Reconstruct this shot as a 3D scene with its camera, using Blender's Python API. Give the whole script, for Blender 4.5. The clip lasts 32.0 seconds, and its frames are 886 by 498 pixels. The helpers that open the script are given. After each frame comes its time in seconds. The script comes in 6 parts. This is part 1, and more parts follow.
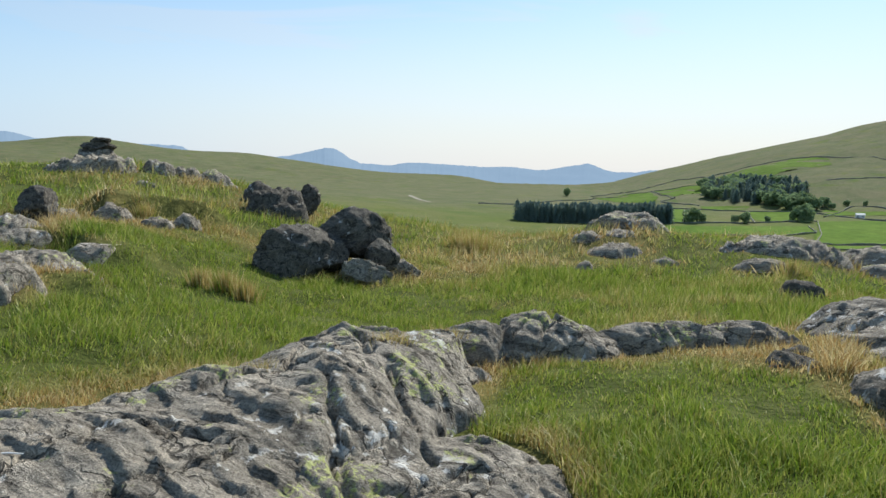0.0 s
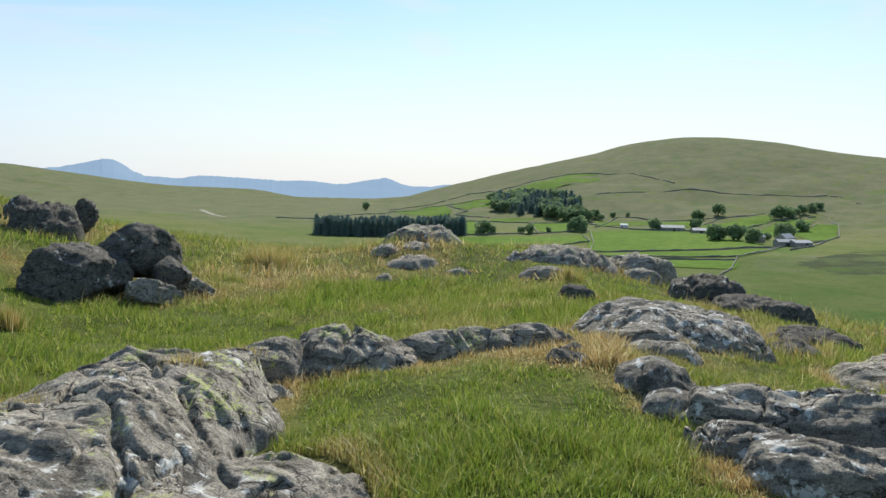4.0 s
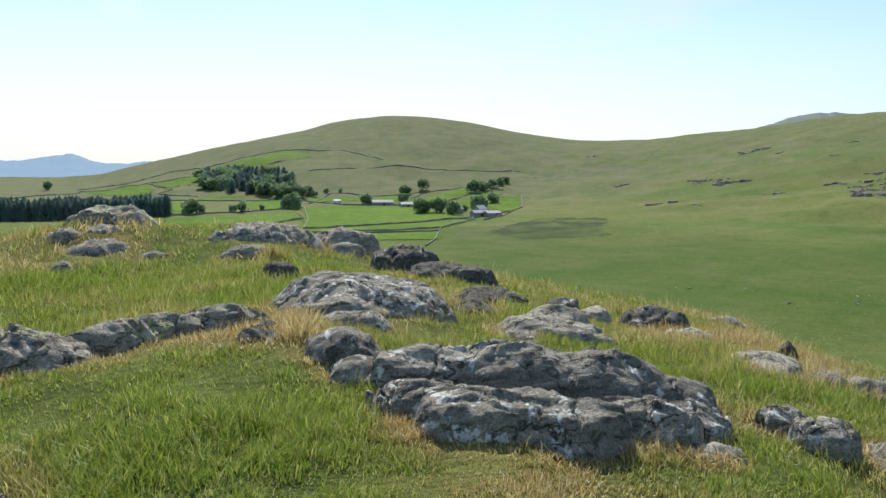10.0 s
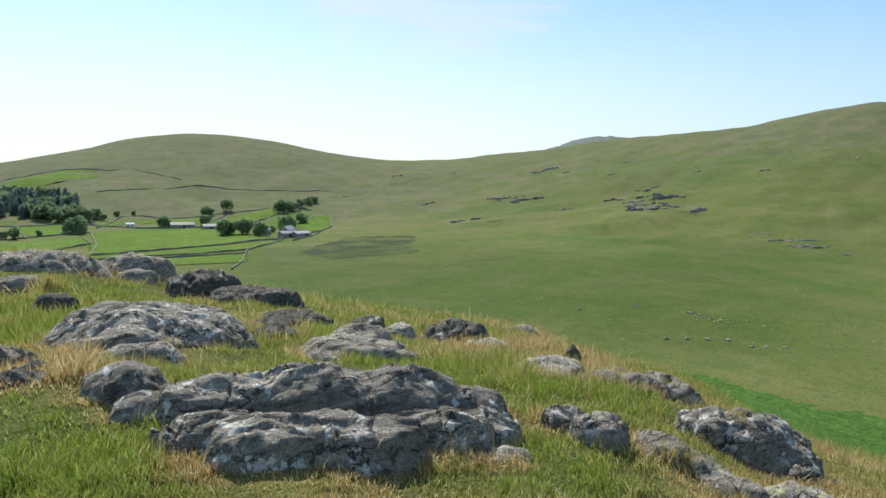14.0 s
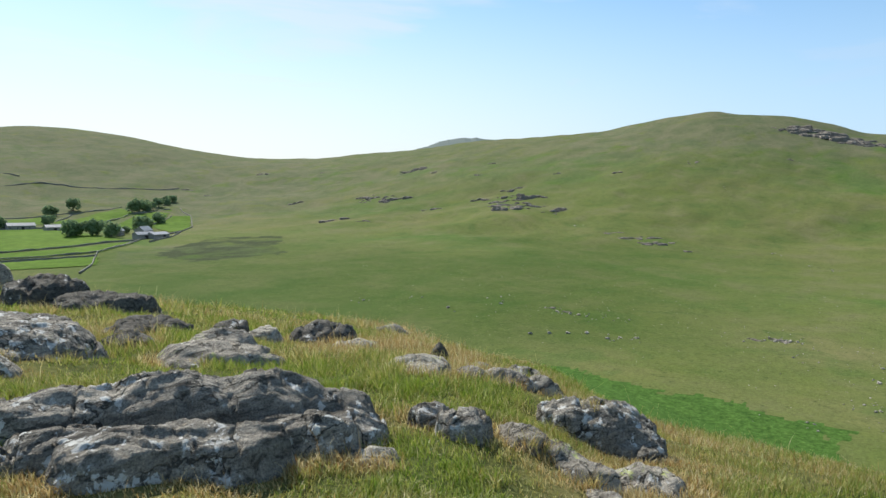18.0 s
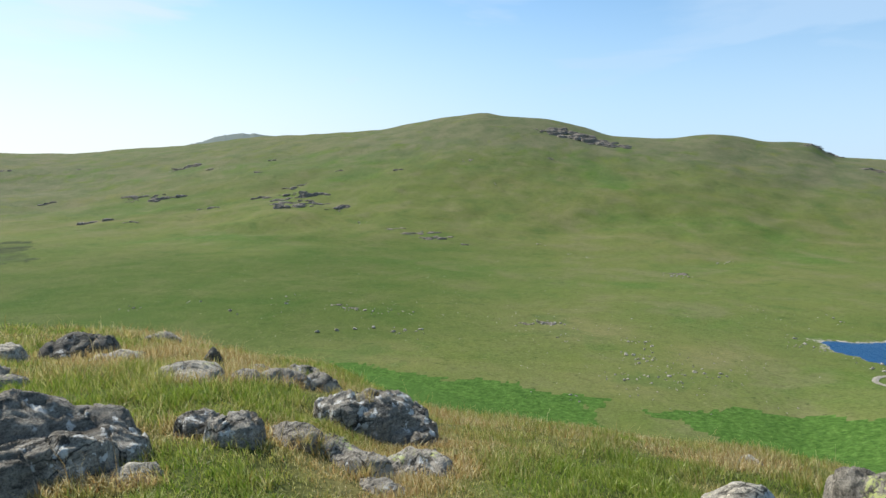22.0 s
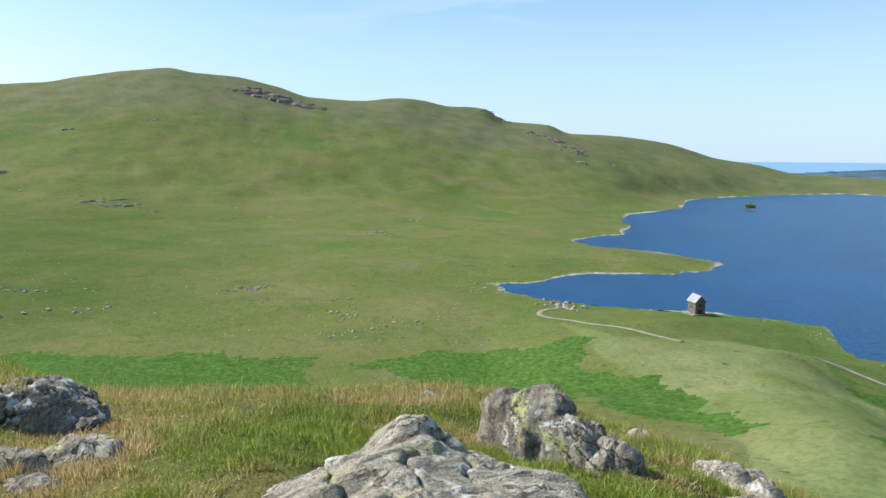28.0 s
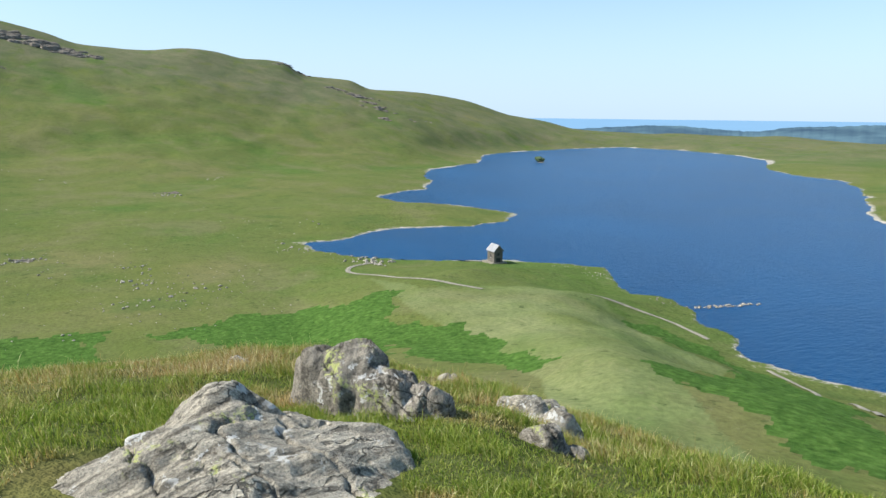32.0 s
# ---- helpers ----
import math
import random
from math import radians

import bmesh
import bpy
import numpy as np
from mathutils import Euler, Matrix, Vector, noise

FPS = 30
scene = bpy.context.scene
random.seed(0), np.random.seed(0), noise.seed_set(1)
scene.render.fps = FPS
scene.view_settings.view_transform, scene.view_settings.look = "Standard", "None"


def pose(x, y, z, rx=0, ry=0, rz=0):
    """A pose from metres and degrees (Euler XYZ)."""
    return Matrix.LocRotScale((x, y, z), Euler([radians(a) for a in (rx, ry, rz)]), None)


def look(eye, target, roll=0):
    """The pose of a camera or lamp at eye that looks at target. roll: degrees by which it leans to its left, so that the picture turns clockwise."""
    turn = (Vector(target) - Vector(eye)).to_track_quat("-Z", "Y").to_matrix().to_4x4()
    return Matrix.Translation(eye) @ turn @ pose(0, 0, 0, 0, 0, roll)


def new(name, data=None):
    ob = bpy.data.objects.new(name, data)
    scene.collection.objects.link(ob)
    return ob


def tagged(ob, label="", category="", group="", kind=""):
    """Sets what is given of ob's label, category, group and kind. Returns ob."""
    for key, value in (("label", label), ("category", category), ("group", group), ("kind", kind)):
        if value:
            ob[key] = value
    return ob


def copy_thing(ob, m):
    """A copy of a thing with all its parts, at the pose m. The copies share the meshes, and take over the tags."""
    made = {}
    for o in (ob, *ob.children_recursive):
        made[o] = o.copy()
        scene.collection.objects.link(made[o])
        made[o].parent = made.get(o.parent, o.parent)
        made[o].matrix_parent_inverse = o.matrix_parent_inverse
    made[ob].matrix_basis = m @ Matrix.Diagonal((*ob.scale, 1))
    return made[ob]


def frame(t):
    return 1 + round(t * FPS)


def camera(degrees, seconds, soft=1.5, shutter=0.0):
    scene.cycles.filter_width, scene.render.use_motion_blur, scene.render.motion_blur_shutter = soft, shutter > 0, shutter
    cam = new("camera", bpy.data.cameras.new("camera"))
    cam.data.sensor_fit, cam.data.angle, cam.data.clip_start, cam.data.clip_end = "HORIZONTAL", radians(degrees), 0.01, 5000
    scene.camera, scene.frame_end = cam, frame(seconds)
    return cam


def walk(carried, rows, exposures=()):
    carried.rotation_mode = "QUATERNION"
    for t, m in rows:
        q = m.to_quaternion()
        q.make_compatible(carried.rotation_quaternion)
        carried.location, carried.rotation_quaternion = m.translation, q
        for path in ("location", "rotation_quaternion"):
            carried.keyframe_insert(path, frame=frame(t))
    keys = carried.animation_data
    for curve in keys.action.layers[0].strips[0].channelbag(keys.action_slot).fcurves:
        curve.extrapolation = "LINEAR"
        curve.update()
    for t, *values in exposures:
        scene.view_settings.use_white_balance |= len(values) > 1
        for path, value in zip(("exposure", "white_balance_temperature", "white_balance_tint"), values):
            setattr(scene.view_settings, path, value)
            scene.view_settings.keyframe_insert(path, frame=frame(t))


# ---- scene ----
cam = camera(64.84, 32.0)
PATH = [
    (0.0, (-0.022, 0.009, 1.606), (-0.0209, 1.0018, 1.4863), 1.06),
    (0.5, (0.007, 0.002, 1.603), (0.0281, 0.9947, 1.4874), 1.07),
    (1.0, (0.019, -0.019, 1.603), (0.0536, 0.9743, 1.4955), 1.33),
    (1.5, (0.000, -0.030, 1.611), (0.0684, 0.9617, 1.5057), 1.37),
    (2.0, (-0.016, -0.036, 1.618), (0.0816, 0.9531, 1.5123), 1.39),
    (2.5, (-0.024, -0.052, 1.622), (0.1048, 0.9338, 1.5167), 1.31),
    (3.0, (-0.023, -0.067, 1.628), (0.1526, 0.9120, 1.5240), 1.23),
    (3.5, (-0.019, -0.073, 1.619), (0.2134, 0.8949, 1.5238), 1.33),
    (4.0, (-0.011, -0.079, 1.613), (0.2700, 0.8757, 1.5191), 1.39),
    (4.5, (-0.008, -0.082, 1.616), (0.3124, 0.8602, 1.5171), 1.16),
    (6.5, (0.089, -0.098, 1.612), (0.5068, 0.8030, 1.5000), 1.23),
    (7.0, (0.104, -0.114, 1.613), (0.5519, 0.7726, 1.4992), 1.29),
    (7.5, (0.126, -0.122, 1.604), (0.6055, 0.7480, 1.4904), 1.24),
    (8.0, (0.138, -0.138, 1.605), (0.6499, 0.7124, 1.4866), 1.32),
    (8.5, (0.151, -0.149, 1.604), (0.6951, 0.6819, 1.4837), 1.27),
    (9.0, (0.173, -0.157, 1.605), (0.7476, 0.6520, 1.4834), 1.28),
    (9.5, (0.187, -0.175, 1.606), (0.7903, 0.6129, 1.4848), 1.28),
    (10.0, (0.202, -0.185, 1.610), (0.8351, 0.5804, 1.4923), 1.27),
    (10.5, (0.215, -0.191, 1.613), (0.8762, 0.5510, 1.5005), 1.25),
    (11.0, (0.223, -0.201, 1.612), (0.9107, 0.5168, 1.5037), 1.19),
    (11.5, (0.235, -0.216, 1.613), (0.9470, 0.4786, 1.5115), 1.13),
    (12.0, (0.251, -0.229, 1.611), (0.9883, 0.4401, 1.5135), 1.04),
    (12.5, (0.263, -0.239, 1.611), (1.0269, 0.3994, 1.5156), 1.12),
    (13.0, (0.264, -0.244, 1.614), (1.0512, 0.3657, 1.5219), 1.14),
    (13.5, (0.271, -0.253, 1.616), (1.0764, 0.3327, 1.5265), 1.03),
    (14.0, (0.281, -0.266, 1.614), (1.0981, 0.3041, 1.5288), 0.89),
    (14.5, (0.291, -0.281, 1.614), (1.1191, 0.2735, 1.5326), 0.80),
    (16.5, (0.328, -0.339, 1.610), (1.1889, 0.1657, 1.5372), 1.08),
    (17.0, (0.312, -0.324, 1.616), (1.1818, 0.1630, 1.5342), 1.23),
    (17.5, (0.298, -0.307, 1.615), (1.1877, 0.1425, 1.5327), 1.19),
    (18.0, (0.292, -0.295, 1.619), (1.2012, 0.1135, 1.5369), 1.23),
    (18.5, (0.286, -0.291, 1.617), (1.2169, 0.0664, 1.5347), 1.09),
    (19.0, (0.273, -0.299, 1.617), (1.2210, 0.0074, 1.5339), 1.09),
    (19.5, (0.270, -0.314, 1.618), (1.2320, -0.0528, 1.5345), 0.82),
    (20.0, (0.275, -0.343, 1.617), (1.2413, -0.1012, 1.5339), 0.78),
    (20.5, (0.271, -0.366, 1.620), (1.2439, -0.1511, 1.5378), 0.98),
    (21.0, (0.266, -0.383, 1.619), (1.2438, -0.1888, 1.5362), 0.93),
    (21.5, (0.263, -0.401, 1.625), (1.2456, -0.2354, 1.5418), 0.82),
    (22.0, (0.259, -0.432, 1.626), (1.2487, -0.3173, 1.5454), 0.81),
    (22.5, (0.257, -0.452, 1.623), (1.2522, -0.3897, 1.5449), 0.84),
    (23.0, (0.256, -0.468, 1.622), (1.2525, -0.4512, 1.5443), 0.84),
    (23.5, (0.254, -0.486, 1.619), (1.2495, -0.5126, 1.5280), 0.79),
    (24.0, (0.264, -0.497, 1.609), (1.2557, -0.5643, 1.4969), 0.84),
    (24.5, (0.260, -0.514, 1.605), (1.2467, -0.6186, 1.4839), 0.78),
    (25.0, (0.266, -0.536, 1.601), (1.2474, -0.6784, 1.4724), 0.86),
    (25.5, (0.265, -0.555, 1.603), (1.2394, -0.7351, 1.4672), 0.87),
    (26.0, (0.256, -0.580, 1.606), (1.2222, -0.7992, 1.4715), 0.74),
    (26.5, (0.248, -0.605, 1.607), (1.2084, -0.8499, 1.4743), 0.80),
    (28.5, (0.220, -0.671, 1.598), (1.1582, -0.9925, 1.4688), 0.31),
    (29.0, (0.213, -0.696, 1.590), (1.1419, -1.0420, 1.4589), 0.31),
    (29.5, (0.209, -0.711, 1.575), (1.1267, -1.0801, 1.4294), 0.56),
    (30.0, (0.226, -0.693, 1.586), (1.1316, -1.0857, 1.4256), 0.75),
    (30.5, (0.233, -0.676, 1.582), (1.1238, -1.0982, 1.4151), 0.58),
    (31.0, (0.240, -0.668, 1.583), (1.1105, -1.1282, 1.4063), 0.58),
    (31.5, (0.249, -0.666, 1.587), (1.0926, -1.1700, 1.4006), 0.68),
    (32.0, (0.260, -0.659, 1.584), (1.0776, -1.2028, 1.3957), 0.64),
]
walk(cam, [(t, look(eye, target, roll)) for t, eye, target, roll in PATH], [(0, 0.4), (9, 0.58), (17, 0.5), (22, 0.56), (26, 0.64), (32, 0.68)])

# ---- sky, sun ----
SUN_AZ, SUN_EL = 30.0, 42.0          # compass turn from +y towards +x, and height, in degrees
world = bpy.data.worlds.new("world")
scene.world = world
world.use_nodes = True
wt = world.node_tree
wt.nodes.clear()
w_out = wt.nodes.new("ShaderNodeOutputWorld")
w_bg = wt.nodes.new("ShaderNodeBackground")
w_sky = wt.nodes.new("ShaderNodeTexSky")
w_sky.sky_type = "NISHITA"
w_sky.sun_disc = False
w_sky.sun_elevation = radians(SUN_EL)
w_sky.sun_rotation = radians(SUN_AZ)
w_sky.altitude = 300
w_sky.air_density, w_sky.dust_density, w_sky.ozone_density = 1.0, 0.3, 2.0
w_bg.inputs["Strength"].default_value = 0.086
w_geo = wt.nodes.new("ShaderNodeTexCoord")
w_sep = wt.nodes.new("ShaderNodeSeparateXYZ")
wt.links.new(w_geo.outputs["Generated"], w_sep.inputs[0])
w_haze = wt.nodes.new("ShaderNodeMapRange")      # pale haze low in the sky
w_haze.interpolation_type = "SMOOTHSTEP"
for key, value in (("From Min", 0.36), ("From Max", -0.04), ("To Min", 0.0), ("To Max", 0.94)):
    w_haze.inputs[key].default_value = value
wt.links.new(w_sep.outputs["Z"], w_haze.inputs["Value"])
w_map = wt.nodes.new("ShaderNodeMapping")
w_map.inputs["Rotation"].default_value = (0, 0.12, 0.5)
w_map.inputs["Scale"].default_value = (1.2, 1.8, 9.0)
wt.links.new(w_geo.outputs["Generated"], w_map.inputs["Vector"])
w_noise = wt.nodes.new("ShaderNodeTexNoise")
w_noise.inputs["Scale"].default_value, w_noise.inputs["Detail"].default_value, w_noise.inputs["Roughness"].default_value = 1.5, 6, 0.5
w_noise.inputs["Distortion"].default_value = 0.6
wt.links.new(w_map.outputs[0], w_noise.inputs["Vector"])
w_wisp = wt.nodes.new("ShaderNodeMapRange")      # thin high cloud
for key, value in (("From Min", 0.42), ("From Max", 0.6), ("To Min", 0.0), ("To Max", 0.62)):
    w_wisp.inputs[key].default_value = value
wt.links.new(w_noise.outputs["Fac"], w_wisp.inputs["Value"])
w_max = wt.nodes.new("ShaderNodeMath")
w_max.operation = "MAXIMUM"
wt.links.new(w_haze.outputs[0], w_max.inputs[0])
wt.links.new(w_wisp.outputs[0], w_max.inputs[1])
w_tone = wt.nodes.new("ShaderNodeHueSaturation")
w_tone.inputs["Hue"].default_value = 0.493
w_tone.inputs["Saturation"].default_value, w_tone.inputs["Value"].default_value = 1.15, 1.34
wt.links.new(w_sky.outputs[0], w_tone.inputs["Color"])
w_dot = wt.nodes.new("ShaderNodeVectorMath")     # the haze is whitest towards the sun
w_dot.operation = "DOT_PRODUCT"
w_dot.inputs[1].default_value = (math.sin(radians(SUN_AZ - 3)), math.cos(radians(SUN_AZ - 3)), 0)
wt.links.new(w_geo.outputs["Generated"], w_dot.inputs[0])
w_side = wt.nodes.new("ShaderNodeMapRange")
w_side.interpolation_type = "SMOOTHSTEP"
w_side.inputs["From Min"].default_value, w_side.inputs["From Max"].default_value = 0.3, 1.0
wt.links.new(w_dot.outputs["Value"], w_side.inputs["Value"])
w_veil = wt.nodes.new("ShaderNodeMix")
w_veil.data_type = "RGBA"
w_veil.inputs["A"].default_value, w_veil.inputs["B"].default_value = (4.4, 6.0, 7.9, 1), (7.0, 7.3, 7.5, 1)
wt.links.new(w_side.outputs[0], w_veil.inputs["Factor"])
w_mix = wt.nodes.new("ShaderNodeMix")
w_mix.data_type = "RGBA"
wt.links.new(w_max.outputs[0], w_mix.inputs["Factor"])
wt.links.new(w_tone.outputs[0], w_mix.inputs["A"])
wt.links.new(w_veil.outputs["Result"], w_mix.inputs["B"])
wt.links.new(w_mix.outputs["Result"], w_bg.inputs["Color"])
wt.links.new(w_bg.outputs[0], w_out.inputs["Surface"])
sun_data = bpy.data.lights.new("sun", "SUN")
sun_data.energy, sun_data.angle, sun_data.color = 5.0, radians(0.6), (1.0, 0.955, 0.88)
sun = new("sun", sun_data)
sun_dir = Vector((math.sin(radians(SUN_AZ)) * math.cos(radians(SUN_EL)), math.cos(radians(SUN_AZ)) * math.cos(radians(SUN_EL)), math.sin(radians(SUN_EL))))
sun.matrix_world = look(sun_dir * 100, (0, 0, 0))


# ---- land shape ----
def hash01(ix, iy, iz, seed):
    n = (ix.astype(np.int64) * 374761393 + iy.astype(np.int64) * 668265263 + iz.astype(np.int64) * 2147483647 + seed * 1274126177) & 0xFFFFFFFF
    n = ((n ^ (n >> 13)) * 1274126177) & 0xFFFFFFFF
    n = ((n ^ (n >> 16)) * 2246822519) & 0xFFFFFFFF
    return ((n ^ (n >> 15)) & 0xFFFFFF) / float(0xFFFFFF)


def vnoise(x, y, z=None, seed=0):
    """Smooth noise from -1 to 1."""
    z = np.zeros_like(x) if z is None else z
    xi, yi, zi = np.floor(x), np.floor(y), np.floor(z)
    fx, fy, fz = x - xi, y - yi, z - zi
    ux, uy, uz = (q * q * q * (q * (q * 6 - 15) + 10) for q in (fx, fy, fz))
    out = 0.0
    for a in (0, 1):
        for b in (0, 1):
            for c in (0, 1):
                w = (ux if a else 1 - ux) * (uy if b else 1 - uy) * (uz if c else 1 - uz)
                out = out + w * hash01(xi + a, yi + b, zi + c, seed)
    return out * 2 - 1


def vnoise2(x, y, seed=0):
    xi, yi = np.floor(x), np.floor(y)
    fx, fy = x - xi, y - yi
    ux, uy = (q * q * q * (q * (q * 6 - 15) + 10) for q in (fx, fy))
    zi = np.zeros_like(xi)
    h = [hash01(xi + a, yi + b, zi, seed) for a in (0, 1) for b in (0, 1)]
    return ((h[0] * (1 - uy) + h[1] * uy) * (1 - ux) + (h[2] * (1 - uy) + h[3] * uy) * ux) * 2 - 1


def fbm2(x, y, octaves=4, seed=0, gain=0.5):
    out, amp = 0.0, 1.0
    for k in range(octaves):
        out = out + amp * vnoise2(x * 2**k + 17.3 * k, y * 2**k - 9.1 * k, seed + k)
        amp *= gain
    return out


def fbm3(x, y, z, octaves=4, seed=0, gain=0.5):
    out, amp = 0.0, 1.0
    for k in range(octaves):
        out = out + amp * vnoise(x * 2**k + 17.3 * k, y * 2**k - 9.1 * k, z * 2**k + 4.7 * k, seed + k)
        amp *= gain
    return out


def cells(x, y, seed=0):
    """Cells of a random mosaic: offsets from the nearest seed point, gap to the next cell, and two random numbers of the cell."""
    xi, yi = np.floor(x), np.floor(y)
    f1, f2 = np.full(x.shape, 9.0), np.full(x.shape, 9.0)
    bx, by, ra, rb = (np.zeros_like(x) for _ in range(4))
    zero = np.zeros_like(xi)
    for a in (-1, 0, 1):
        for b in (-1, 0, 1):
            px, py = hash01(xi + a, yi + b, zero, seed), hash01(xi + a, yi + b, zero + 1, seed)
            dx, dy = xi + a + px - x, yi + b + py - y
            d = np.hypot(dx, dy)
            near = d < f1
            f2 = np.where(near, f1, np.minimum(f2, d))
            f1 = np.where(near, d, f1)
            bx, by = np.where(near, -dx, bx), np.where(near, -dy, by)
            ra, rb = np.where(near, px, ra), np.where(near, py, rb)
    return bx, by, f2 - f1, ra, rb


def smooth(a, b, x):
    t = np.clip((x - a) / (b - a), 0, 1)
    return t * t * (3 - 2 * t)


def glide(x, xs, ys):
    """Smooth curve through knots (monotone cubic)."""
    xs, ys = np.asarray(xs, float), np.asarray(ys, float)
    d = np.diff(ys) / np.diff(xs)
    m = np.zeros_like(ys)
    m[1:-1] = np.where(d[1:] * d[:-1] > 0, 2 * d[1:] * d[:-1] / (d[1:] + d[:-1] + 1e-12 * np.sign(d[1:] + 1e-20)), 0)
    i = np.clip(np.searchsorted(xs, x) - 1, 0, len(xs) - 2)
    h = xs[i + 1] - xs[i]
    t = np.clip((x - xs[i]) / h, 0, 1)
    return ((1 + 2 * t) * (1 - t) ** 2 * ys[i] + t * (1 - t) ** 2 * h * m[i] + t * t * (3 - 2 * t) * ys[i + 1] + t * t * (t - 1) * h * m[i + 1])


STAND = (0.15, -0.3)      # where the viewer stands on the knoll
WATER = -42.7             # level of the tarn
EYE_Z = 1.6
# knoll: heights by direction (degrees) at 3, 5.5 and 8 m from the stand
KNOLL = [(-80, 0.0, -0.1, -0.2), (-40, 0.0, 0.0, 0.1), (-28, -0.05, -0.1, 0.0), (-20, -0.05, -0.15, -0.15), (-12, 0.0, -0.2, -0.3), (-4, 0.0, -0.12, -0.35),
         (6, 0.0, -0.02, -0.3), (15, 0.0, 0.05, -0.15), (25, 0.0, 0.08, -0.08), (33, 0.0, 0.05, -0.1), (42, 0.0, 0.0, -0.2), (53, -0.02, -0.05, -0.3),
         (62, -0.05, -0.12, -0.4), (68, -0.1, -0.2, -0.5), (75, -0.12, -0.38, -0.7), (82, -0.15, -0.55, -1.0), (90, -0.15, -0.55, -1.1), (100, -0.2, -0.65, -1.2),
         (110, -0.25, -0.8, -1.3), (120, -0.3, -0.9, -1.5), (130, -0.3, -0.9, -1.65), (140, -0.35, -1.05, -2.2), (160, -0.35, -1.0, -2.2), (200, -0.2, -0.6, -1.2), (280, 0.0, -0.1, -0.2)]
# the same at 12, 17, 23 and 35 m
SHOULDER = [(-80, -0.3, -0.4, -0.6, -2), (-40, 0.35, 0.8, 1.3, 1.0), (-28, 0.3, 0.8, 1.3, 0.9), (-20, 0.05, 0.5, 1.1, 0.6), (-12, -0.35, 0.15, 0.35, -0.6), (-4, -0.45, -0.3, -0.3, -1.5),
            (6, -0.5, -0.5, -0.72, -2.2), (15, -0.5, -0.55, -0.6, -2.5), (25, -0.4, -0.5, -0.6, -3), (33, -0.45, -0.8, -1.4, -4), (42, -0.55, -1.15, -2.0, -5.5),
            (53, -0.9, -1.6, -2.5, -6.5), (62, -1.0, -1.9, -3.1, -8), (68, -1.2, -2.4, -4.2, -10), (75, -1.4, -3, -5, -12), (82, -2.2, -4.2, -7, -14),
            (100, -2.5, -5, -8.5, -16), (110, -2.4, -5, -9, -17), (130, -3.3, -6, -9.5, -17), (160, -4.4, -7, -10.5, -18), (200, -2.5, -4.5, -7, -13), (280, -0.3, -0.4, -0.6, -2)]
# far land by direction: foot of the knoll (distance, height), foot of the fell (distance, height), distance of its crest
LAND = [(-80, 300, -25, 900, -20, 1900), (-40, 300, -20, 900, -25, 1900), (-20, 350, -25, 1000, -30, 2000), (-10, 450, -32, 1100, -34, 2100), (0, 450, -40, 1500, -39, 2300), (8, 450, -42, 1400, -40, 2400),
        (17, 400, -42, 700, -40, 1700), (26, 380, -42, 650, -40, 1500), (36, 330, -42, 680, -40, 1500), (44, 270, -42, 700, -38, 1450), (52, 240, -42, 600, -36, 1400),
        (60, 215, -42, 500, -35, 1300), (70, 180, -41.5, 430, -34, 1150), (80, 160, -41.5, 420, -36, 1050)]
LAND += [(90, 135, -41, 430, -38, 1000), (100, 130, -41, 430, -39, 1000), (110, 130, -41, 480, -40, 1050), (118, 115, -36, 520, -40, 1100), (127, 95, -32, 700, -40, 1200),
         (140, 60, -24, 900, -40, 1500), (160, 60, -24, 700, -40, 1500), (200, 200, -40, 700, -30, 1500), (280, 300, -25, 900, -20, 1900)]
# crest of the fells: direction, rise above the eye in degrees
CREST = [(-80, 1.5), (-40, 0.6), (-32, 1.05), (-27, 1.62), (-25, 1.35), (-20, 0.78), (-16, 0.66), (-12, 0.17), (-4.4, -0.69), (0.7, -0.83), (3.5, -1.23), (6.2, -1.77), (8.6, -2.1),
         (10.2, -1.9), (17, -0.13), (21.6, 1.08), (26, 2.08), (28.3, 2.61), (30.4, 3.26), (32.6, 3.67), (35.5, 3.99), (38.7, 3.9), (42.5, 3.42), (46, 2.8), (48.5, 2.5),
         (51, 2.29), (55, 2.42), (59.2, 2.89), (63.7, 3.4)]
CREST += [(69.2, 4.25), (72.6, 4.5), (78.4, 5.07), (81.8, 5.83), (83.5, 6.1), (86.5, 6.48), (88.2, 6.26), (91.1, 6.08), (94.3, 5.41), (97, 4.64), (101, 4.42), (104.2, 4.72),
          (107.9, 4.15), (110.7, 3.97), (112.7, 2.94), (116, 2.65), (117.7, 1.99), (120.5, 1.88), (125, 1.25), (129, 0.06), (132, -0.45), (134, -0.95), (136, -1.12), (138, -1.2), (140, -1.28), (142, -1.22), (145, -1.34),
          (147, -1.36), (149, -1.26), (152, -1.5), (156, -1.68), (160, -1.6), (165, -1.7), (200, 2.0), (280, 1.5)]
SHORE_FAR = [(228, -90), (226, -106), (238, -136), (229, -165), (233, -189), (245, -203), (255, -205), (290, -198), (298, -193), (319, -179), (340, -184), (349, -196), (359, -225),
             (411, -263), (445, -277), (489, -314), (540, -401), (640, -479), (678, -546), (719, -679), (728, -802), (635, -813), (519, -772), (434, -705), (369, -598),
             (314, -545), (267, -531), (217, -461), (172, -376), (165, -355), (145, -329), (60, -330), (-30, -260)]
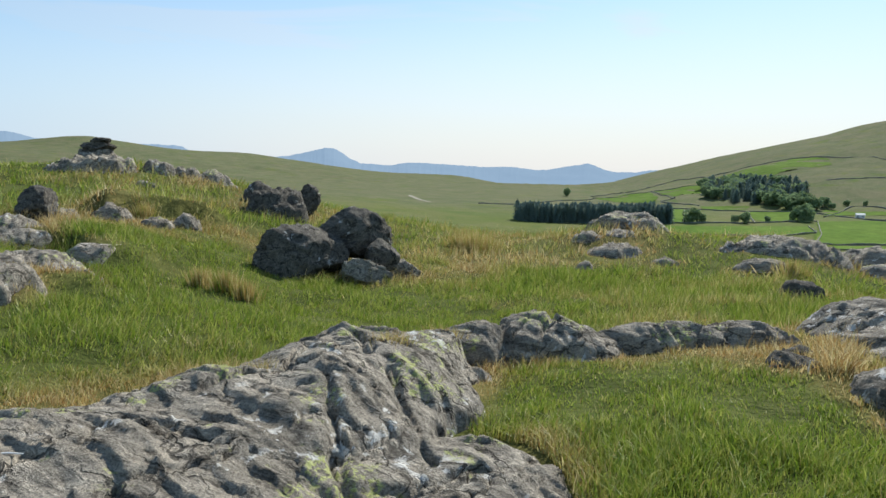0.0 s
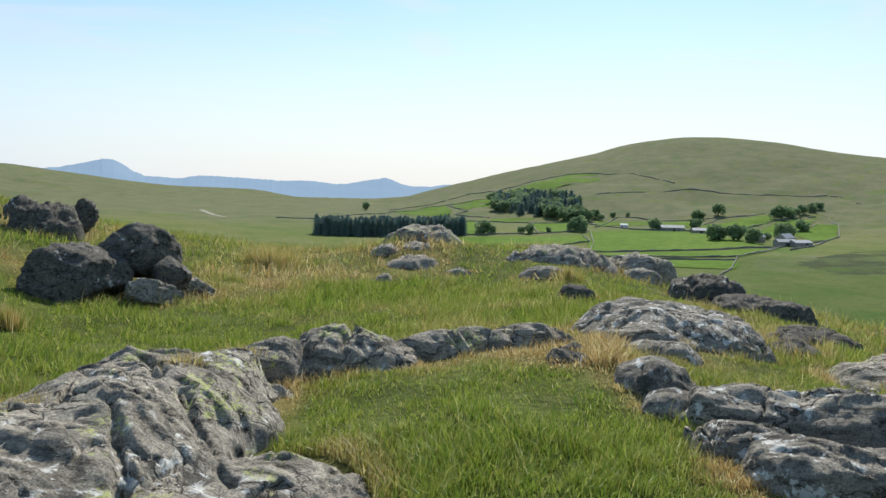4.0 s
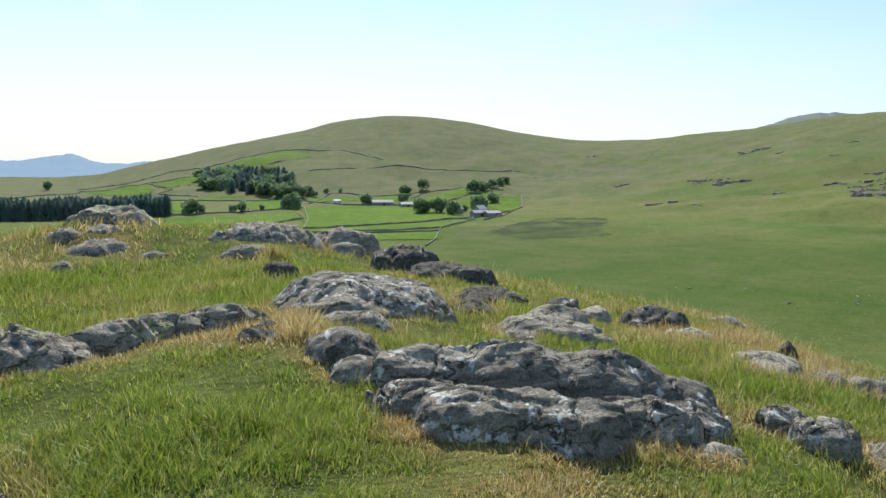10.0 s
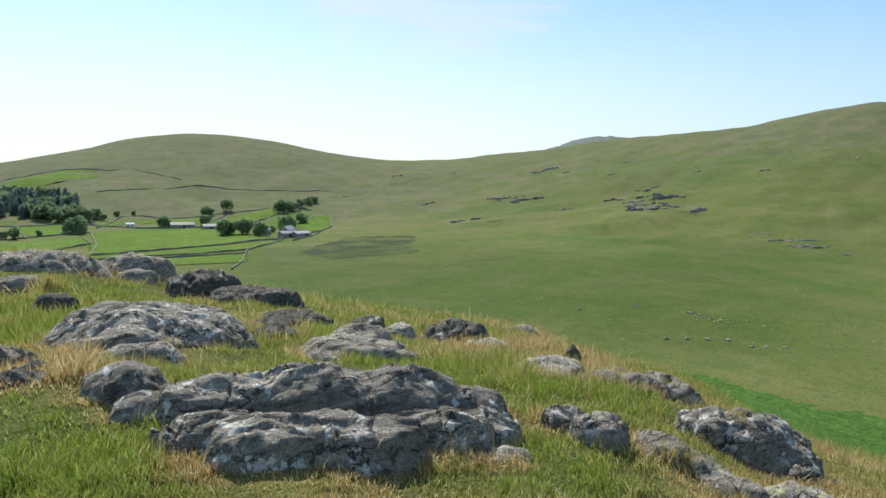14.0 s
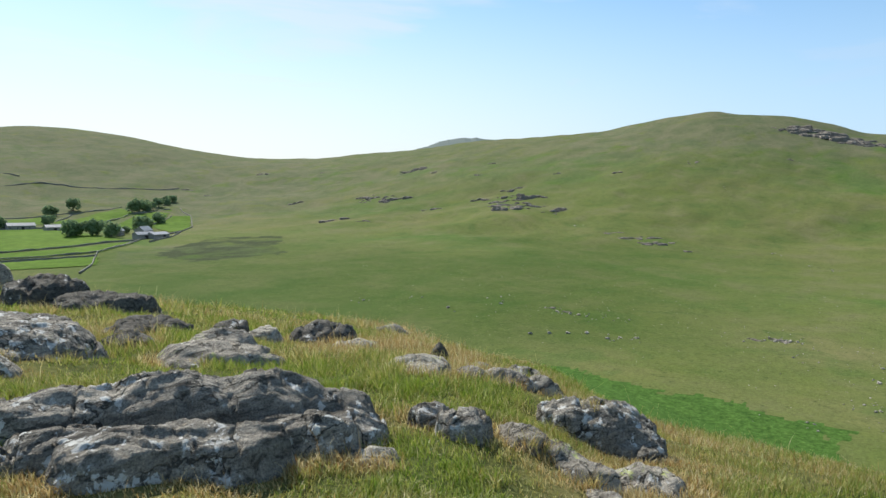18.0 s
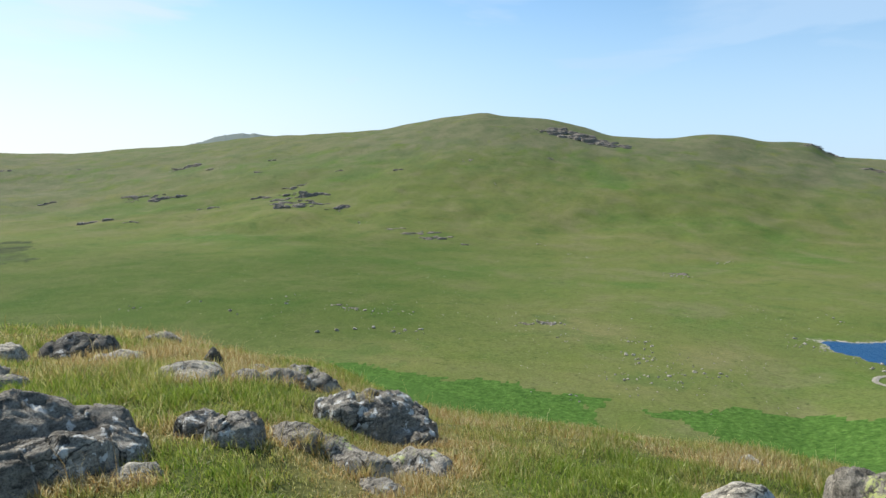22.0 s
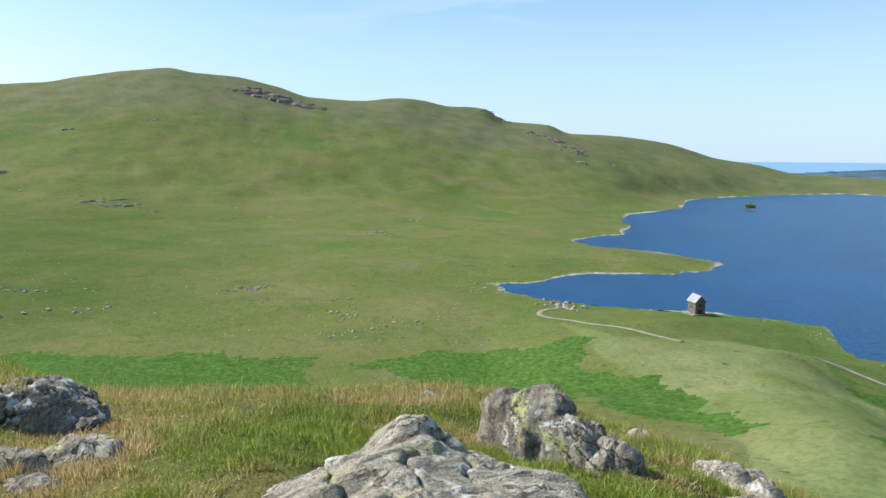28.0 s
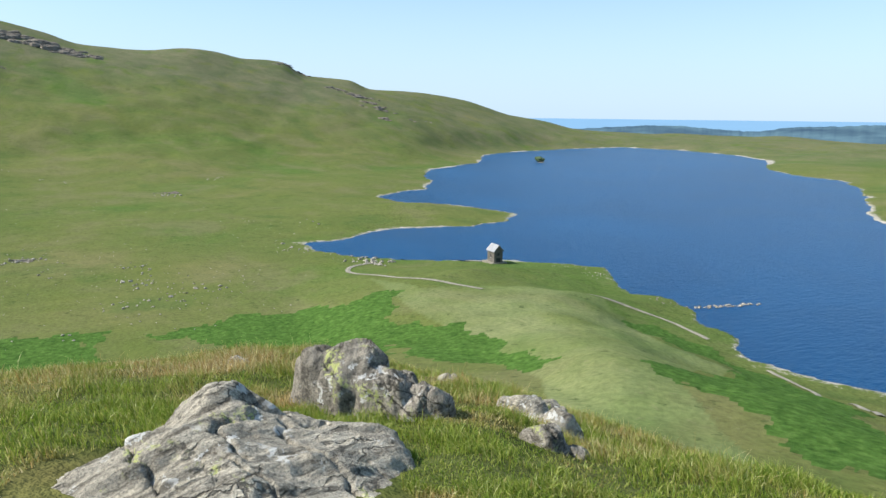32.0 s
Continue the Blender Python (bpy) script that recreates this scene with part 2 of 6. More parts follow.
SHORE_NEAR = [(-60, -160), (0, -128), (49, -120), (58, -117), (64, -118), (70, -119), (79, -123), (91, -129), (100, -139), (110, -139), (117, -135), (126, -140), (134, -147), (144, -152), (153, -147),
              (169, -129), (183, -109), (194, -99), (210, -90)]
SHORE = np.array(SHORE_FAR + SHORE_NEAR, float)


def shore_distance(x, y):
    """Distance to the tarn's edge, negative on the water."""
    best = np.full(x.shape, 1e9)
    inside = np.zeros(x.shape, bool)
    for a, b in zip(SHORE, np.roll(SHORE, -1, 0)):
        e = b - a
        t = np.clip(((x - a[0]) * e[0] + (y - a[1]) * e[1]) / (e @ e), 0, 1)
        best = np.minimum(best, (x - a[0] - t * e[0]) ** 2 + (y - a[1] - t * e[1]) ** 2)
        if a[1] != b[1]:
            inside ^= ((a[1] > y) != (b[1] > y)) & (x < (b[0] - a[0]) * (y - a[1]) / (b[1] - a[1]) + a[0])
    return np.sqrt(best) * np.where(inside, -1, 1)


def spin(dx, dy):
    """Direction in degrees from -80 to 280, clockwise from +y."""
    return (np.degrees(np.arctan2(dx, dy)) + 80) % 360 - 80


def by_direction(az, table, column):
    t = np.asarray(table, float)
    return glide(az, t[:, 0], t[:, column])


MOUNDS = [(4.9, 19.0, 2.0, 0.5), (8.3, 16.9, 2.4, 0.3), (4.6, 6.8, 1.1, 0.1), (3.2, 5.5, 0.8, 0.1), (-9.9, 20.3, 2.0, 0.2)]   # hummocks under the outcrops


BANKS = [(-6.6, 13.3, -4.6, 14.0, 0.4), (-6.3, 10.1, -4.5, 9.5, 0.28), (-4.5, 7.0, -3.9, 7.9, 0.2)]   # small steps of broken turf


def land(x, y, detail=True):
    """Height of the ground."""
    x, y = np.asarray(x, float), np.asarray(y, float)
    dx, dy = x - STAND[0], y - STAND[1]
    r, az = np.hypot(dx, dy) + 1e-6, spin(dx, dy)
    radii = [0.0, 3.0, 5.5, 8.0, 12.0, 17.0, 23.0, 35.0]
    zs = [np.full(r.shape, 0.0)] + [by_direction(az, KNOLL, k) for k in (1, 2, 3)] + [by_direction(az, SHOULDER, k) for k in (1, 2, 3, 4)]
    near = zs[0]
    slopes = [np.zeros_like(r)] + [(zs[k + 1] - zs[k - 1]) / (radii[k + 1] - radii[k - 1]) for k in range(1, 7)] + [(zs[7] - zs[6]) / 12.0]
    for k in range(7):
        h = radii[k + 1] - radii[k]
        t = np.clip((r - radii[k]) / h, 0, 1)
        seg = (1 + 2 * t) * (1 - t) ** 2 * zs[k] + t * (1 - t) ** 2 * h * slopes[k] + t * t * (3 - 2 * t) * zs[k + 1] + t * t * (t - 1) * h * slopes[k + 1]
        near = np.where(r >= radii[k], seg, near)
    for mx, my, wide, high in MOUNDS:
        near = near + high * np.exp(-(((x - mx) / wide) ** 2 + ((y - my) / wide) ** 2))
    for ax, ay, bx, by, high in BANKS:
        ex, ey = bx - ax, by - ay
        run = math.hypot(ex, ey)
        off = (-(x - ax) * ey + (y - ay) * ex) / run
        part_way = ((x - ax) * ex + (y - ay) * ey) / run**2
        near = near + high * smooth(-0.1, 0.16, off + 0.12 * np.sin(part_way * 9)) * (1 - smooth(0.3, 3.0, off)) * smooth(-0.25, 0.1, part_way) * (1 - smooth(0.9, 1.25, part_way))
    rf, zf, rb, zb, rc = (by_direction(az, LAND, k) for k in (1, 2, 3, 4, 5))
    el = by_direction(az, CREST, 1)
    broad = sum(by_direction(np.clip(az + k, -80, 280), CREST, 1) for k in (-7, -5, -3, -1, 1, 3, 5, 7)) / 8
    el = broad + (el - broad) * smooth(0.72, 1.0, (r - rb) / (rc - rb))
    zc = EYE_Z + rc * np.tan(np.radians(el))
    s = np.clip((r - 35) / (rf - 35), 0, 1)
    z35 = zs[7]
    fall = z35 + (zf - z35) * s - np.sin(np.pi * s) * 0.11 * (z35 - zf)
    t = np.clip((r - rf) / (rb - rf), 0, 1)
    floor = zf + (zb - zf) * t
    u = np.clip((r - rb) / (rc - rb), 0, 1)
    rise = zb + (zc - zb) * (0.5 * u**1.6 + 0.5 * (1 - np.cos(np.pi * u)) / 2)
    v = np.clip((r - rc) / 900.0, 0, None)
    back = zc - (0.12 * rc + 40) * np.minimum(v * v, 4.0) * 0.5
    far = np.where(r < rf, fall, np.where(r < rb, floor, np.where(r < rc, rise, back)))
    z = np.where(r < 35, near, far)
    if detail:
        z = z + 0.05 * fbm2(x / 1.3, y / 1.3, 3, 3) * smooth(0.5, 3, r) * (1 - smooth(40, 90, r))
        hill = smooth(60, 500, r) * (1 - smooth(0.75, 1.0, r / rc) * 0.8)
        z = z + hill * (3.2 * fbm2(x / 95, y / 95, 4, 11) + 0.8 * fbm2(x / 22, y / 22, 2, 31)) * (0.25 + 0.75 * smooth(0.0, 0.25, u))
    out = r > 40
    if not out.any():
        return z
    xo, yo, zo = x[out], y[out], z[out]
    d = shore_distance(xo, yo)
    d = d + np.where(np.abs(d) < 60, 2.2 * fbm2(xo / 14, yo / 14, 3, 5), 0)
    bank = WATER + 0.25 + np.clip(d, 0, 60) * 0.03 - np.clip(d - 350, 0, None) * 0.12
    w = smooth(0, 70, d)
    zo = bank * (1 - w) + np.maximum(zo, bank) * w
    z[out] = np.where(d < 0, WATER + np.clip(d * 0.25, -3, 0), zo)
    return z


# ---- end of land shape ----


# ---- materials ----
def material(name, rough=0.9, spec=0.3):
    m = bpy.data.materials.new(name)
    m.use_nodes = True
    b = m.node_tree.nodes["Principled BSDF"]
    b.inputs["Roughness"].default_value = rough
    b.inputs["Specular IOR Level"].default_value = spec
    return m, m.node_tree, b


def node(tree, kind, **values):
    n = tree.nodes.new(kind)
    for key, value in values.items():
        n.inputs[key].default_value = value
    return n


def noise_tex(tree, vec, scale, detail=4, rough=0.55, distort=0.0):
    n = node(tree, "ShaderNodeTexNoise", Scale=scale, Detail=detail, Roughness=rough, Distortion=distort)
    tree.links.new(vec, n.inputs["Vector"])
    return n.outputs["Fac"]


def ramp(tree, fac, stops):
    n = tree.nodes.new("ShaderNodeValToRGB")
    els = n.color_ramp.elements
    while len(els) < len(stops):
        els.new(0.5)
    for e, (p, c) in zip(els, stops):
        e.position = p
        e.color = (*c, 1) if len(c) == 3 else c
    tree.links.new(fac, n.inputs["Fac"])
    return n.outputs["Color"]


def step_fac(tree, fac, lo, hi):
    n = tree.nodes.new("ShaderNodeMapRange")
    n.interpolation_type = "SMOOTHSTEP"
    n.inputs["From Min"].default_value, n.inputs["From Max"].default_value = lo, hi
    tree.links.new(fac, n.inputs["Value"])
    return n.outputs["Result"]


def mix(tree, fac, a, b, mode="MIX"):
    n = tree.nodes.new("ShaderNodeMix")
    n.data_type, n.blend_type = "RGBA", mode
    for socket, value in ((n.inputs["Factor"], fac), (n.inputs["A"], a), (n.inputs["B"], b)):
        if isinstance(value, bpy.types.NodeSocket):
            tree.links.new(value, socket)
        else:
            socket.default_value = (*value, 1) if isinstance(value, tuple) else value
    return n.outputs["Result"]


def calc(tree, op, a, b=0.0):
    n = tree.nodes.new("ShaderNodeMath")
    n.operation = op
    for k, value in enumerate((a, b)):
        if isinstance(value, bpy.types.NodeSocket):
            tree.links.new(value, n.inputs[k])
        else:
            n.inputs[k].default_value = value
    return n.outputs[0]


def bump(tree, b, height, strength=0.5, dist=0.02):
    n = node(tree, "ShaderNodeBump", Strength=strength, Distance=dist)
    tree.links.new(height, n.inputs["Height"])
    tree.links.new(n.outputs[0], b.inputs["Normal"])


def place(tree):
    return tree.nodes.new("ShaderNodeNewGeometry").outputs["Position"]


def attr(tree, name):
    n = tree.nodes.new("ShaderNodeAttribute")
    n.attribute_name = name
    return n.outputs["Fac"]


def rock_material(name, dark, light, lichen, yellow, grain=1.0, bed=2.5):
    m, t, b = material(name, 0.93, 0.2)
    p = place(t)
    big = noise_tex(t, p, 1.5 * grain, 5, 0.6, 0.3)
    col = ramp(t, big, [(0.32, tuple(d * 0.55 + l * 0.45 for d, l in zip(dark, light))), (0.66, light)])
    # fine streaks along the bedding
    mp = t.nodes.new("ShaderNodeMapping")
    mp.vector_type = "TEXTURE"
    mp.inputs["Rotation"].default_value = (0.25, 0.2, bed)
    mp.inputs["Scale"].default_value = (7.0, 1.0, 1.0)
    t.links.new(p, mp.inputs["Vector"])
    streak = noise_tex(t, mp.outputs[0], 15 * grain, 6, 0.7, 0.5)
    col = mix(t, 1.0, col, ramp(t, streak, [(0.36, (0.3, 0.29, 0.28)), (0.47, (0.82, 0.82, 0.81)), (0.56, (1, 1, 0.98)), (0.66, (1.45, 1.43, 1.38))]), "MULTIPLY")
    fine = noise_tex(t, p, 70 * grain, 4, 0.75)
    col = mix(t, 1.0, col, ramp(t, fine, [(0.34, (0.45, 0.45, 0.44)), (0.5, (1, 1, 1)), (0.66, (1.4, 1.39, 1.35))]), "MULTIPLY")
    # dark crusts in irregular blotches drawn out along the beds
    mq = t.nodes.new("ShaderNodeMapping")
    mq.vector_type = "TEXTURE"
    mq.inputs["Rotation"].default_value = (0.2, 0.1, bed + 0.15)
    mq.inputs["Scale"].default_value = (3.0, 1.0, 1.0)
    t.links.new(p, mq.inputs["Vector"])
    knobs = noise_tex(t, mq.outputs[0], 5.0 * grain, 8, 0.75, 0.6)
    col = mix(t, calc(t, "MULTIPLY", step_fac(t, knobs, 0.43, 0.39), 0.75), col, tuple(d * 0.75 for d in dark))
    # hair cracks
    veins = node(t, "ShaderNodeTexVoronoi", Scale=4.5 * grain, Randomness=1.0)
    veins.feature = "DISTANCE_TO_EDGE"
    bent = node(t, "ShaderNodeTexNoise", Scale=9.0 * grain, Detail=3.0)
    t.links.new(p, bent.inputs["Vector"])
    shove = t.nodes.new("ShaderNodeVectorMath")
    shove.operation = "MULTIPLY_ADD"
    shove.inputs[1].default_value = (0.16 / grain,) * 3
    t.links.new(bent.outputs["Color"], shove.inputs[0])
    t.links.new(mq.outputs[0], shove.inputs[2])
    t.links.new(shove.outputs[0], veins.inputs["Vector"])
    vein = calc(t, "MULTIPLY", step_fac(t, veins.outputs["Distance"], 0.035, 0.012), step_fac(t, big, 0.42, 0.56))
    col = mix(t, calc(t, "MULTIPLY", vein, 0.8), col, tuple(d * 0.5 for d in dark))
    # pale crusts and yellow-green crusts
    area = noise_tex(t, p, 1.9 * grain, 4, 0.65)
    spot = noise_tex(t, p, 8.5 * grain, 7, 0.68, 0.3)
    crust = calc(t, "MULTIPLY", step_fac(t, spot, 0.555, 0.585), step_fac(t, area, 0.57 - lichen, 0.65 - lichen))
    col = mix(t, calc(t, "MULTIPLY", crust, 0.85), col, (0.6, 0.6, 0.56))
    area2 = noise_tex(t, p, 2.3 * grain, 4, 0.6, 0.3)
    flecks = noise_tex(t, p, 24 * grain, 5, 0.7)
    yel = calc(t, "MULTIPLY", step_fac(t, area2, 0.7 - yellow, 0.76 - yellow), step_fac(t, flecks, 0.5, 0.55))
    col = mix(t, calc(t, "MULTIPLY", yel, 0.8), col, (0.4, 0.44, 0.15))
    t.links.new(col, b.inputs["Base Color"])
    hgt = calc(t, "ADD", calc(t, "ADD", calc(t, "MULTIPLY", streak, 0.6), calc(t, "MULTIPLY", fine, 0.2)), calc(t, "MULTIPLY", knobs, 0.45))
    hgt = calc(t, "SUBTRACT", hgt, calc(t, "MULTIPLY", vein, 0.35))
    bump(t, b, hgt, 1.0, 0.06 / grain)
    return m


ROCK = rock_material("grey_rock", (0.08, 0.073, 0.06), (0.35, 0.318, 0.265), 0.03, 0.13)
ROCK_SPOTTED = rock_material("spotted_rock", (0.055, 0.051, 0.043), (0.31, 0.284, 0.24), 0.11, 0.02, bed=2.25)
ROCK_PALE = rock_material("pale_rock", (0.11, 0.1, 0.082), (0.46, 0.422, 0.345), 0.08, 0.1, bed=1.6)
# darker rock: the shade on faces turned from the sun is in its colour
ROCK_SHADED = rock_material("shaded_rock", (0.034, 0.032, 0.028), (0.15, 0.14, 0.12), 0.0, 0.0, bed=2.2)
CRAG = rock_material("crag_rock", (0.1, 0.088, 0.073), (0.27, 0.235, 0.195), -0.05, -0.2, 0.12)
MOORSTONE = rock_material("moor_stone", (0.16, 0.148, 0.125), (0.42, 0.39, 0.33), -0.05, -0.2, 0.3)


def ground_material():
    m, t, b = material("moor_grass", 0.97, 0.03)
    p = place(t)
    huge = noise_tex(t, p, 0.0065, 6, 0.6, 0.8)
    mid = noise_tex(t, p, 0.035, 6, 0.62, 0.4)
    small = noise_tex(t, p, 1.3, 6, 0.7)
    tiny = noise_tex(t, p, 18, 4, 0.7)
    col = ramp(t, huge, [(0.36, (0.08, 0.13, 0.028)), (0.45, (0.102, 0.132, 0.034)), (0.55, (0.115, 0.136, 0.038)), (0.66, (0.158, 0.152, 0.062))])
    col = mix(t, calc(t, "MULTIPLY", step_fac(t, mid, 0.5, 0.66), 0.6), col, (0.145, 0.145, 0.066))
    col = mix(t, calc(t, "MULTIPLY", step_fac(t, mid, 0.45, 0.33), 0.45), col, (0.06, 0.108, 0.026))
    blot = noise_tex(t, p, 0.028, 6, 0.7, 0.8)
    # heath tone; its grey on far slopes also stands in for haze
    heath_haze = calc(t, "MULTIPLY", attr(t, "heath_haze"), step_fac(t, blot, 0.32, 0.54))
    col = mix(t, heath_haze, col, ramp(t, mid, [(0.35, (0.095, 0.116, 0.054)), (0.65, (0.146, 0.142, 0.08))]))
    rush = calc(t, "MULTIPLY", step_fac(t, noise_tex(t, p, 0.06, 6, 0.75, 1.0), 0.6, 0.7), 0.5)
    col = mix(t, rush, col, (0.05, 0.085, 0.018))
    # deep green of the valley floor, darkened to imitate backlit grass
    col = mix(t, calc(t, "MULTIPLY", attr(t, "backlit_floor"), 0.75), col, ramp(t, mid, [(0.35, (0.045, 0.084, 0.016)), (0.65, (0.076, 0.1, 0.028))]))
    col = mix(t, attr(t, "pale"), col, ramp(t, mid, [(0.35, (0.125, 0.168, 0.056)), (0.65, (0.185, 0.205, 0.09))]))
    col = mix(t, calc(t, "MULTIPLY", attr(t, "rush"), step_fac(t, mid, 0.36, 0.56)), col, (0.045, 0.058, 0.026))
    speck = step_fac(t, noise_tex(t, p, 0.4, 5, 0.7), 0.6, 0.68)
    col = mix(t, calc(t, "MULTIPLY", speck, 0.65), col, (0.042, 0.066, 0.02))
    tips = step_fac(t, noise_tex(t, p, 0.7, 4, 0.7), 0.6, 0.7)
    col = mix(t, calc(t, "MULTIPLY", tips, 0.5), col, (0.2, 0.2, 0.1))
    # thatch under the blades, darkened for the shade they cast
    col = mix(t, calc(t, "MULTIPLY", attr(t, "blade_shade"), 0.75), col, ramp(t, small, [(0.3, (0.045, 0.06, 0.015)), (0.7, (0.09, 0.1, 0.03))]))
    col = mix(t, calc(t, "MULTIPLY", attr(t, "dry"), 0.6), col, ramp(t, small, [(0.3, (0.11, 0.085, 0.03)), (0.7, (0.26, 0.2, 0.085))]))
    brk = calc(t, "MULTIPLY", attr(t, "bracken"), 1.0)
    edge = calc(t, "ADD", brk, calc(t, "MULTIPLY", calc(t, "SUBTRACT", noise_tex(t, p, 0.13, 7, 0.75, 0.6), 0.5), 1.2))
    col = mix(t, step_fac(t, edge, 0.4, 0.6), col, ramp(t, noise_tex(t, p, 0.9, 4, 0.7), [(0.32, (0.03, 0.07, 0.013)), (0.5, (0.058, 0.118, 0.023)), (0.68, (0.09, 0.16, 0.036))]))
    grv = calc(t, "ADD", attr(t, "gravel"), calc(t, "MULTIPLY", calc(t, "SUBTRACT", noise_tex(t, p, 0.5, 4, 0.7), 0.5), 0.8))
    col = mix(t, step_fac(t, grv, 0.42, 0.6), col, ramp(t, noise_tex(t, p, 2.0, 4, 0.8), [(0.35, (0.2, 0.19, 0.16)), (0.65, (0.5, 0.47, 0.4))]))
    col = mix(t, 1.0, col, ramp(t, small, [(0.25, (0.62, 0.62, 0.62)), (0.55, (1, 1, 1)), (0.8, (1.25, 1.25, 1.2))]), "MULTIPLY")
    # tussocks and flushes a few metres across
    tuss = noise_tex(t, p, 0.22, 8, 0.8, 0.4)
    col = mix(t, 1.0, col, ramp(t, tuss, [(0.33, (0.76, 0.79, 0.76)), (0.47, (0.97, 0.97, 0.97)), (0.66, (1.1, 1.08, 1.05))]), "MULTIPLY")
    t.links.new(col, b.inputs["Base Color"])
    hgt = calc(t, "ADD", calc(t, "MULTIPLY", tiny, 0.25), calc(t, "MULTIPLY", small, 1.0))
    hgt = calc(t, "ADD", hgt, calc(t, "MULTIPLY", tuss, 4.0))
    bump(t, b, hgt, 0.6, 0.12)
    return m


GROUND = ground_material()


def blade_material():
    m = bpy.data.materials.new("grass_blades")
    m.use_nodes = True
    t = m.node_tree
    t.nodes.clear()
    out = t.nodes.new("ShaderNodeOutputMaterial")
    dif, tra, gls = t.nodes.new("ShaderNodeBsdfDiffuse"), t.nodes.new("ShaderNodeBsdfTranslucent"), node(t, "ShaderNodeBsdfGlossy", Roughness=0.45)
    rnd = t.nodes.new("ShaderNodeNewGeometry").outputs["Random Per Island"]
    green = ramp(t, rnd, [(0.0, (0.1, 0.178, 0.013)), (0.5, (0.185, 0.262, 0.03)), (1.0, (0.34, 0.38, 0.08))])
    straw = ramp(t, rnd, [(0.0, (0.3, 0.17, 0.06)), (0.5, (0.47, 0.34, 0.14)), (1.0, (0.66, 0.56, 0.32))])
    col = mix(t, attr(t, "dry"), green, straw)
    for n in (dif, tra):
        t.links.new(col, n.inputs["Color"])
    m1, m2 = t.nodes.new("ShaderNodeMixShader"), t.nodes.new("ShaderNodeMixShader")
    m1.inputs[0].default_value, m2.inputs[0].default_value = 0.45, 0.02
    t.links.new(dif.outputs[0], m1.inputs[1])
    t.links.new(tra.outputs[0], m1.inputs[2])
    t.links.new(m1.outputs[0], m2.inputs[1])
    t.links.new(gls.outputs[0], m2.inputs[2])
    t.links.new(m2.outputs[0], out.inputs["Surface"])
    return m


BLADES = blade_material()


def simple_material(name, dark, light, scale, rough=0.9, bump_dist=0.02, spec=0.25):
    m, t, b = material(name, rough, spec)
    p = place(t)
    n1 = noise_tex(t, p, scale, 5, 0.65)
    n2 = noise_tex(t, p, scale * 8, 4, 0.7)
    col = mix(t, 1.0, ramp(t, n1, [(0.3, dark), (0.7, light)]), ramp(t, n2, [(0.3, (0.7, 0.7, 0.7)), (0.7, (1.15, 1.15, 1.15))]), "MULTIPLY")
    t.links.new(col, b.inputs["Base Color"])
    bump(t, b, n2, 0.5, bump_dist)
    return m


WALLSTONE = simple_material("drystone", (0.12, 0.12, 0.1), (0.26, 0.25, 0.21), 1.2, 0.95, 0.1)
TRACK = simple_material("gravel_track", (0.18, 0.167, 0.128), (0.31, 0.288, 0.225), 0.8, 0.95, 0.05)
PASTURE = simple_material("pasture", (0.07, 0.13, 0.015), (0.105, 0.165, 0.026), 0.02, 0.97, 0.1, 0.03)


def foliage_material(name, dark, light, scale):
    m = bpy.data.materials.new(name)
    m.use_nodes = True
    t = m.node_tree
    t.nodes.clear()
    out, dif, tra, mx = (t.nodes.new(k) for k in ("ShaderNodeOutputMaterial", "ShaderNodeBsdfDiffuse", "ShaderNodeBsdfTranslucent", "ShaderNodeMixShader"))
    col = ramp(t, noise_tex(t, place(t), scale, 5, 0.7), [(0.3, dark), (0.7, light)])
    mx.inputs[0].default_value = 0.4
    for n, k in ((dif, 1), (tra, 2)):
        t.links.new(col, n.inputs["Color"])
        t.links.new(n.outputs[0], mx.inputs[k])
    t.links.new(mx.outputs[0], out.inputs["Surface"])
    return m


CONIFER = foliage_material("conifer_needles", (0.14, 0.2, 0.175), (0.23, 0.3, 0.26), 0.5)
LEAF = foliage_material("tree_leaves", (0.15, 0.22, 0.11), (0.25, 0.33, 0.17), 0.4)
BARK = simple_material("bark", (0.05, 0.04, 0.03), (0.13, 0.11, 0.085), 2.0)
SLATE = simple_material("slate_roof", (0.2, 0.205, 0.21), (0.33, 0.335, 0.34), 0.8, 0.5, 0.02, 0.5)
HOUSESTONE = simple_material("house_stone", (0.2, 0.185, 0.16), (0.38, 0.36, 0.31), 1.5, 0.95, 0.04)
BOATSTONE = simple_material("boathouse_stone", (0.08, 0.072, 0.06), (0.19, 0.172, 0.145), 1.2, 0.95, 0.06)
WHITEWASH = simple_material("whitewash", (0.68, 0.68, 0.65), (0.8, 0.8, 0.78), 0.7)
DARKWOOD = simple_material("dark_opening", (0.02, 0.02, 0.02), (0.05, 0.045, 0.04), 2.0, 0.6)


def water_material():
    m, t, b = material("tarn_water", 0.3, 0.18)
    p = place(t)
    gust = noise_tex(t, p, 0.012, 4, 0.6, 0.6)
    t.links.new(ramp(t, gust, [(0.3, (0.001, 0.036, 0.105)), (0.7, (0.002, 0.057, 0.155))]), b.inputs["Base Color"])
    b.inputs["IOR"].default_value = 1.33
    mp = t.nodes.new("ShaderNodeMapping")
    mp.inputs["Rotation"].default_value = (0, 0, 0.7)
    mp.inputs["Scale"].default_value = (1.0, 0.4, 1.0)
    t.links.new(p, mp.inputs["Vector"])
    bump(t, b, noise_tex(t, mp.outputs[0], 0.9, 4, 0.7), 1.0, 0.45)
    return m


WATER_MAT = water_material()


